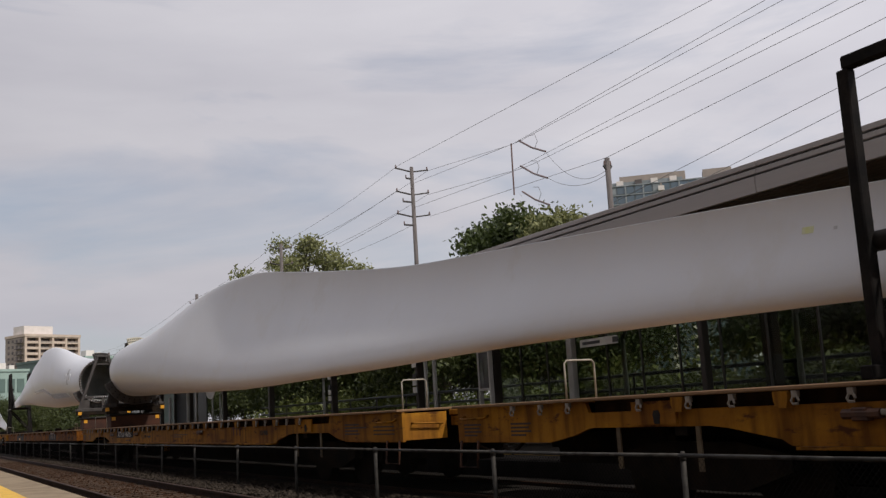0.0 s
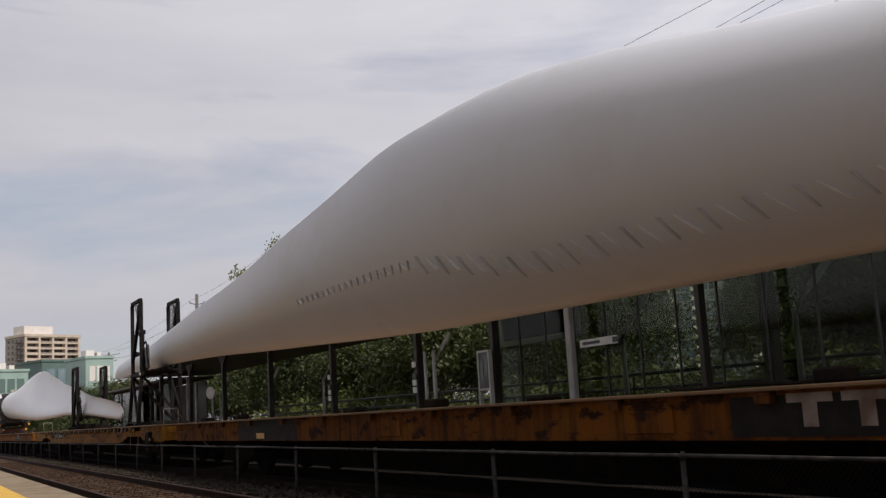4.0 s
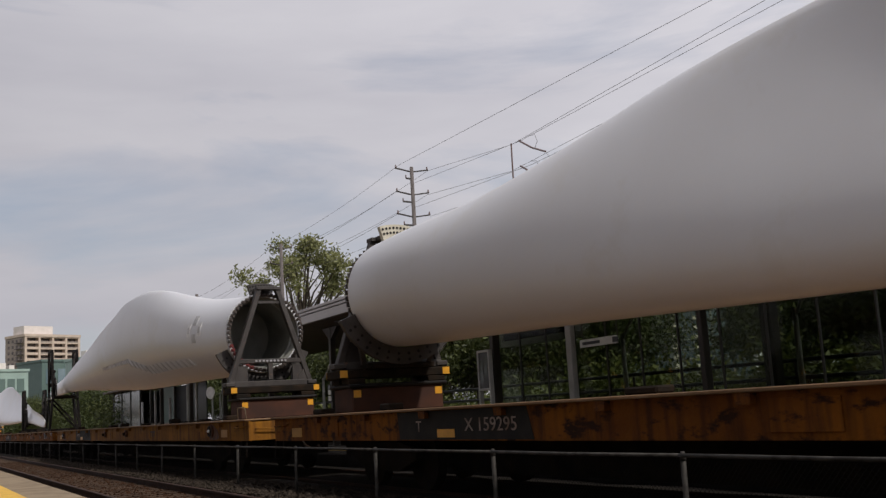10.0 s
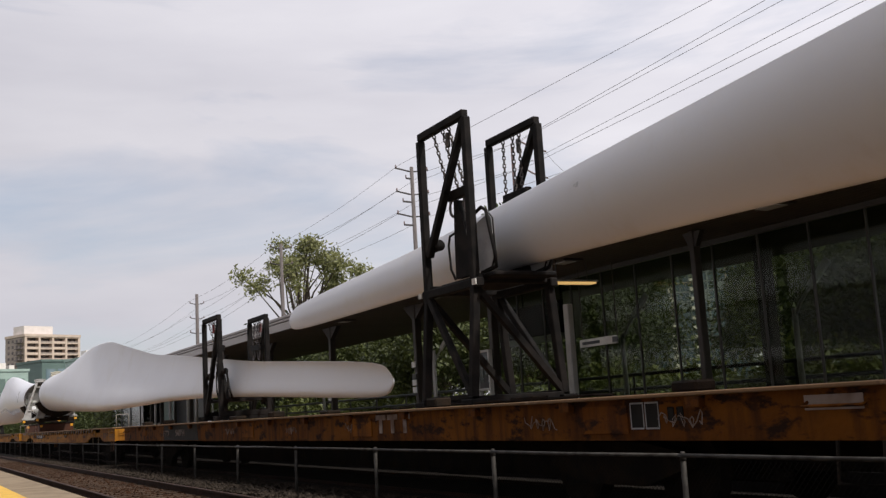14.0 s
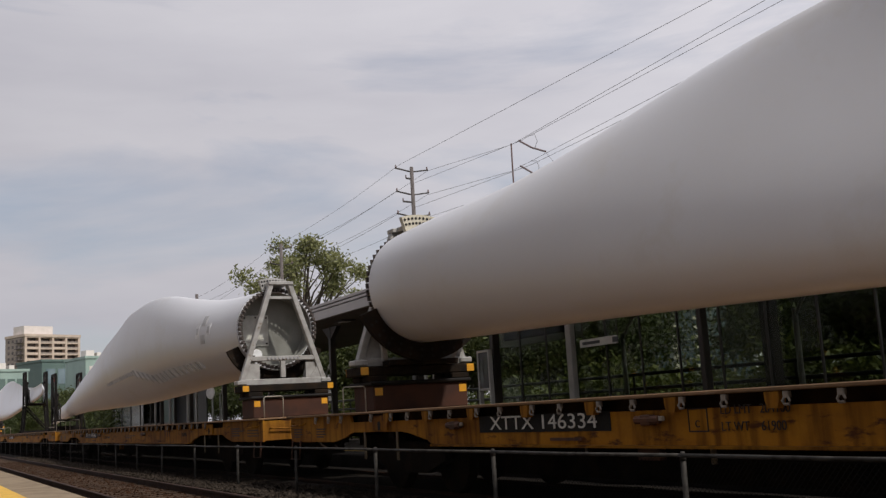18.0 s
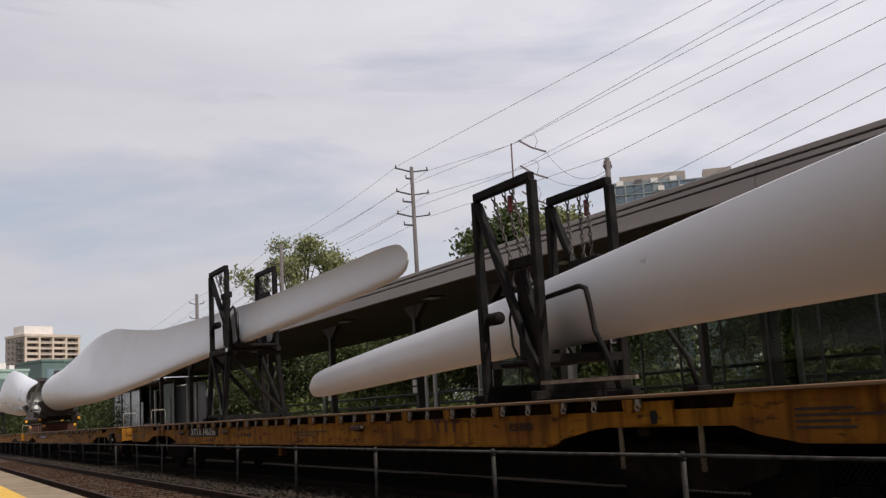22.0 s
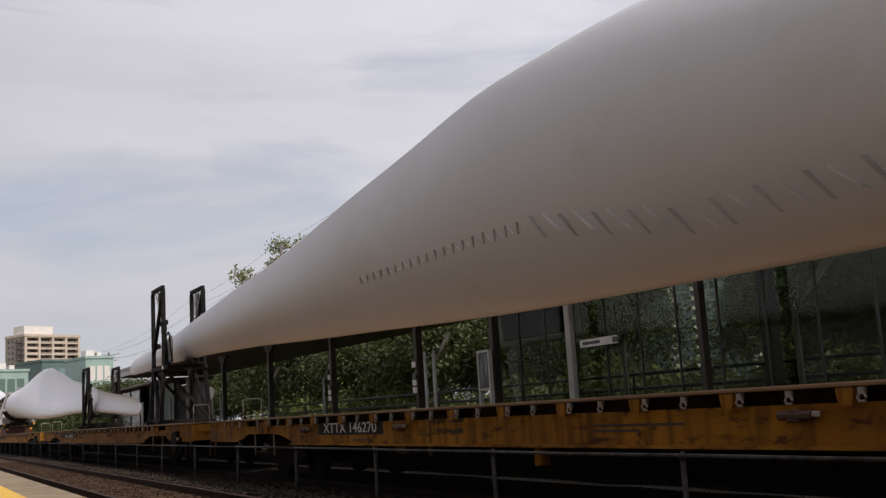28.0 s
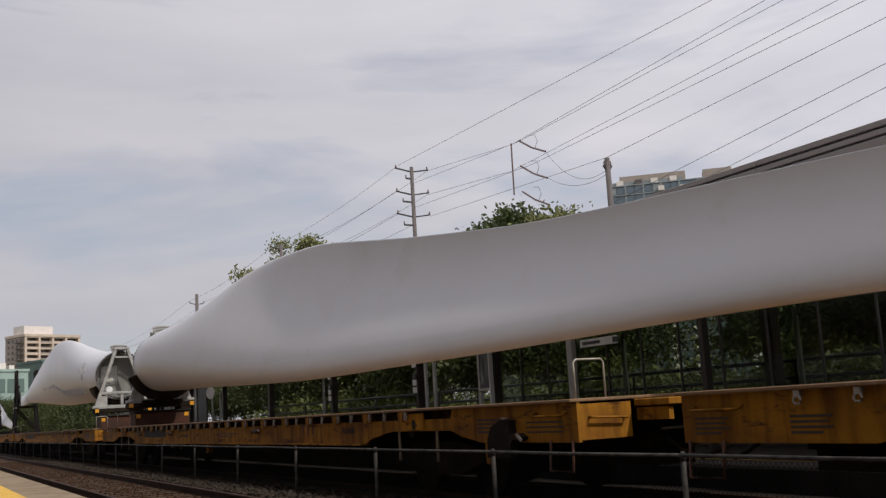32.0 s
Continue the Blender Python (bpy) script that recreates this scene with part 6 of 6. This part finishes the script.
def gantry(high, d, drop=0.0, slim=False):
    """Two upright frames with chains that hold a padded shoe round the blade; origin on the deck; slim: with a short hoop."""
    g = thing("tip_gantry", "", "blade gantry", "tip gantries of the blades")
    H = (3.98 if high else 2.74) - drop
    sx, sy, P = 0.685, 0.59, 0.11
    zc = 2.34 if high else 1.12        # middle of the blade here
    zm = 1.62 if high else 0.10        # trestle top
    for s in (-1, 1):
        fr = part("side_frame", beam(B(), (-sx, s * sy, H), (sx, s * sy, H), P, P, 0.012), "gantry", g, "dark steel top beam")
        for q in (-1, 1):
            part("upright", beam(B(), (q * sx, s * sy, zm), (q * sx, s * sy, H - P / 2), P, P, 0.012), "gantry", fr)
        part("brace", beam(B(), (d * (sx - 0.05), s * sy, H - 0.1), (-d * (sx - 0.1), s * sy, zm + (0.55 if high else 0.1)), 0.10, 0.10, 0.01), "gantry", fr)
        for k, x in enumerate((-0.25, 0.02, 0.2)):
            part("chain", chain(B(), (x, s * sy, H - 0.06), (x + 0.18, s * (sy - 0.12), zc + 0.62)), "chain", fr, smooth=True)
        part("binder", box(B(), 0.14, 0.20, s * sy - 0.03, s * sy + 0.03, H - 0.36, H - 0.14, 0.015), "red_strap" if not high else "chain", fr, "chain binder")
        part("spreader", beam(B(), (-0.10, s * (sy - 0.12), zc + 0.62), (0.55, s * (sy - 0.12), zc + 0.62), 0.14, 0.10, 0.012), "gantry", fr)
        for x in (0.0, 0.4):
            part("shackle", tube(B(), [(x + 0.1 * math.cos(t), s * (sy - 0.12), zc + 0.45 + 0.13 * math.sin(t)) for t in [6.28319 * j / 10 for j in range(11)]], 0.022, 6, cap=False), "chain", fr)
        # padded shoe: pale panels in dark rims, with a tapered hanger over them
        yy = s * 0.42
        hang_out = [(0.10, 0.52), (0.20, 0.52), (0.36, 0.1), (0.55, -0.3), (0.52, -0.58), (0.04, -0.58), (0.06, -0.05)]
        if slim:
            hang_out = [(0.06, 0.28), (0.34, 0.28), (0.46, 0.0), (0.68, -0.28), (0.78, -0.62), (0.62, -0.78), (0.50, -0.48), (0.32, -0.50), (0.16, -0.14)]
        hang = part("hanger", plate(B(), [(x, zc + z) for x, z in hang_out], yy - 0.05 + s * 0.05, yy + 0.05 + s * 0.05), "gantry", g, "dark tapered hanger plate")
        if slim:
            part("tube_roller", tube(B(), [(0.50, yy + s * 0.10, zc + 0.02), (0.86, yy + s * 0.10, zc + 0.05)], 0.075, 10), "gantry", g, smooth=True)
            part("hoop", tube(B(), [(0.84, yy + s * 0.1, zc + 0.10), (0.96, yy + s * 0.1, zc + 0.08), (1.0, yy + s * 0.1, zc - 0.05), (1.12, yy + s * 0.1, zc - 0.36), (1.26, yy + s * 0.08, zc - 0.52), (1.08, yy, zc - 0.62)], 0.024, 8), "gantry", g, "bent black tube", smooth=True)
            part("drop_rod", tube(B(), [(0.68, yy + s * 0.1, zc - 0.02), (0.80, yy + s * 0.1, zc - 0.6)], 0.016, 6), "gantry", g, smooth=True)
        if high:
            x0, x1 = 0.46, 0.98
            rim = [(x0, zc + 0.10), (x0 + 0.04, zc - 0.35), (x0 + 0.12, zc - 0.55), (x1 - 0.1, zc - 0.52), (x1, zc - 0.36), (x1 - 0.02, zc + 0.12), (x1 - 0.1, zc + 0.2)]
            part("pad", plate(B(), rim, yy - 0.02, yy + 0.02), "pad", hang, "grey padded panel")
            part("rim", tube(B(), [(x, yy, z) for x, z in rim + rim[:1]], 0.014, 6), "gantry", hang, smooth=True)
            part("hoop", tube(B(), [(0.36, yy + s * 0.05, zc + 0.20), (0.78, yy + s * 0.06, zc + 0.30), (0.90, yy + s * 0.06, zc + 0.24), (0.95, yy + s * 0.05, zc - 0.02), (1.05, yy + s * 0.05, zc - 0.36), (0.98, yy, zc - 0.54), (0.60, yy, zc - 0.58)], 0.026, 8), "gantry", g, "bent black tube", smooth=True)
        part("side_tube", tube(B(), [(0.04, yy, zc + 0.12), (-0.25, yy, zc + 0.08), (-0.30, yy, zc - 0.05), (-0.27, yy, zc - 0.4), (-0.15, yy, zc - 0.56)], 0.018, 7), "gantry", g, smooth=True)
        part("roller", tube(B(), [(-0.78, s * 0.5, zc - 0.02), (-0.42, s * 0.5, zc - 0.02)], 0.085, 10), "gantry", g, smooth=True)
    part("cradle", box(B(), -0.5, 1.05 if high else 0.55, -0.5, 0.5, zc - 0.67, zc - 0.60, 0.02), "gantry", g)
    for q in (-1, 1):
        part("cross_beam", beam(B(), (q * sx, -sy, zm + 0.06), (q * sx, sy, zm + 0.06), 0.13, 0.13, 0.01), "gantry", g)
        part("base_beam", beam(B(), (q * sx, -0.78, 0.065), (q * sx, 0.78, 0.065), 0.11, 0.11, 0.01), "gantry", g)
    if high:
        for s in (-1, 1):
            part("trestle_beam", beam(B(), (-sx - 0.1, s * sy, zm), (sx + 0.15, s * sy, zm), 0.12, 0.12, 0.012), "gantry", g)
            for q in (-1, 1):
                part("trestle_leg", beam(B(), (q * sx, s * sy, zm), (q * sx, s * 0.72, 0.06), 0.11, 0.11, 0.01), "gantry", g)
                part("foot", box(B(), q * sx - 0.15, q * sx + 0.15, s * 0.72 - 0.12, s * 0.72 + 0.12, 0.0, 0.08, 0.01), "gantry", g)
            part("trestle_brace", beam(B(), (-sx + 0.05, s * (sy + 0.02), zm - 0.06), (sx - 0.05, s * 0.71, 0.14), 0.10, 0.08, 0.01), "gantry", g)
            part("floor_beam", beam(B(), (-sx, s * 0.72, 0.11), (sx, s * 0.72, 0.11), 0.07, 0.06, 0.008), "gantry", g)
        for q in (-1, 1):
            part("cross_brace", beam(B(), (q * sx, -sy, zm - 0.05), (q * sx, 0.70, 0.12), 0.10, 0.08), "gantry", g)
        for q in (-1, 1):
            part("reflector", box(B(), 0.8 * q - 0.05, 0.8 * q + 0.05, -sy - 0.09, -sy - 0.075, zm - 0.04, zm + 0.04), "white_paint", g, "white reflector")
    else:
        if not slim:
            part("rail_bar", beam(B(), (1.15, -0.95, 0.20), (2.85, -0.95, 0.18), 0.04, 0.04), "weathered_bar", g, "weathered timber bar along the deck edge")
        for x in (-sx, sx):
            part("cross_tie", beam(B(), (x, -sy, 0.5), (x, sy, 0.5), 0.10, 0.10), "gantry", g)
        for k in () if slim else (-1, 1):
            part("hoop", tube(B(), [(0.5, k * 0.5, zc + 0.10), (1.38, k * 0.5, zc + 0.16), (1.50, k * 0.5, zc + 0.12), (1.55, k * 0.5, zc - 0.06), (1.64, k * 0.52, zc - 0.38), (1.92, k * 0.55, zc - 0.74), (2.04, k * 0.55, 0.06)], 0.032, 8), "gantry", g, "bent black tube", smooth=True)
            part("tube_foot", box(B(), 1.93, 2.15, k * 0.55 - 0.1, k * 0.55 + 0.1, 0.0, 0.07, 0.01), "gantry", g)
    return g


HIGH_B, HIGH_A = {0: True, 1: True, 2: False, 3: True, 4: True, 5: False}, {0: False, 1: False, 2: False, 3: True, 4: False, 5: False}
GREY = {2, 4}
protos = {}


def proto(key, make):
    if key not in protos:
        protos[key] = make()
        return protos[key]
    return copy_thing(protos[key], Matrix())


for n in range(6):
    xj = JOINT0 - CAR * (1 + 3 * n)
    fin_mat = "stand_grey" if n in GREY else "stand_brown"
    fin_txt = "pale grey steel A-frame blade root stand on a flatcar" if n in GREY else "dark brown steel A-frame blade root stand on a flatcar"
    for side in (-1, 1):
        s = proto((fin_mat, side > 0 and n < 3), lambda: root_stand(fin_mat, fin_txt, "cream_plate" if side > 0 and n < 3 else fin_mat))
        ride(s, xj + (-3.03 if side < 0 else 3.34 if n else 3.17), DECK_Z, 0.0 if side < 0 else 180.0)
        blade(n, side, HIGH_B[n] if side < 0 else HIGH_A[n])
        hi = HIGH_B[n] if side < 0 else HIGH_A[n]
        lean = side * (-1 if hi else 1)
        drop = {0: 0.16, 1: 0.12, 2: 0.25, 3: 0.4, 4: 0.33}.get(n, 0.0) if side > 0 else 0.0
        slim = side > 0 and not hi
        g = proto(("gantry", hi, lean, drop, slim), lambda: gantry(hi, lean, drop, slim))
        tagged(g, "tall black steel gantry on a braced trestle holding a blade" if hi else "black steel gantry with chains holding a blade low over the deck")
        ride(g, xj + ({1: -35.9, 3: -35.4}.get(n, -35.52) if side < 0 else {0: 35.8, 2: 36.28, 3: 35.85, 4: 35.85}.get(n, 35.95)), DECK_Z)


def motions():
    """Everything on the train travels with it."""
    times = [0, 4, 8, 12, 16, 20, 24, 28, 32]
    for ob, x, z, yaw, pitch, roll in MOVERS:
        walk(ob, [(t, TRACK_TURN @ pose(x + travel(t), TRACK_Y, z, roll, pitch, yaw)) for t in times])


motions()
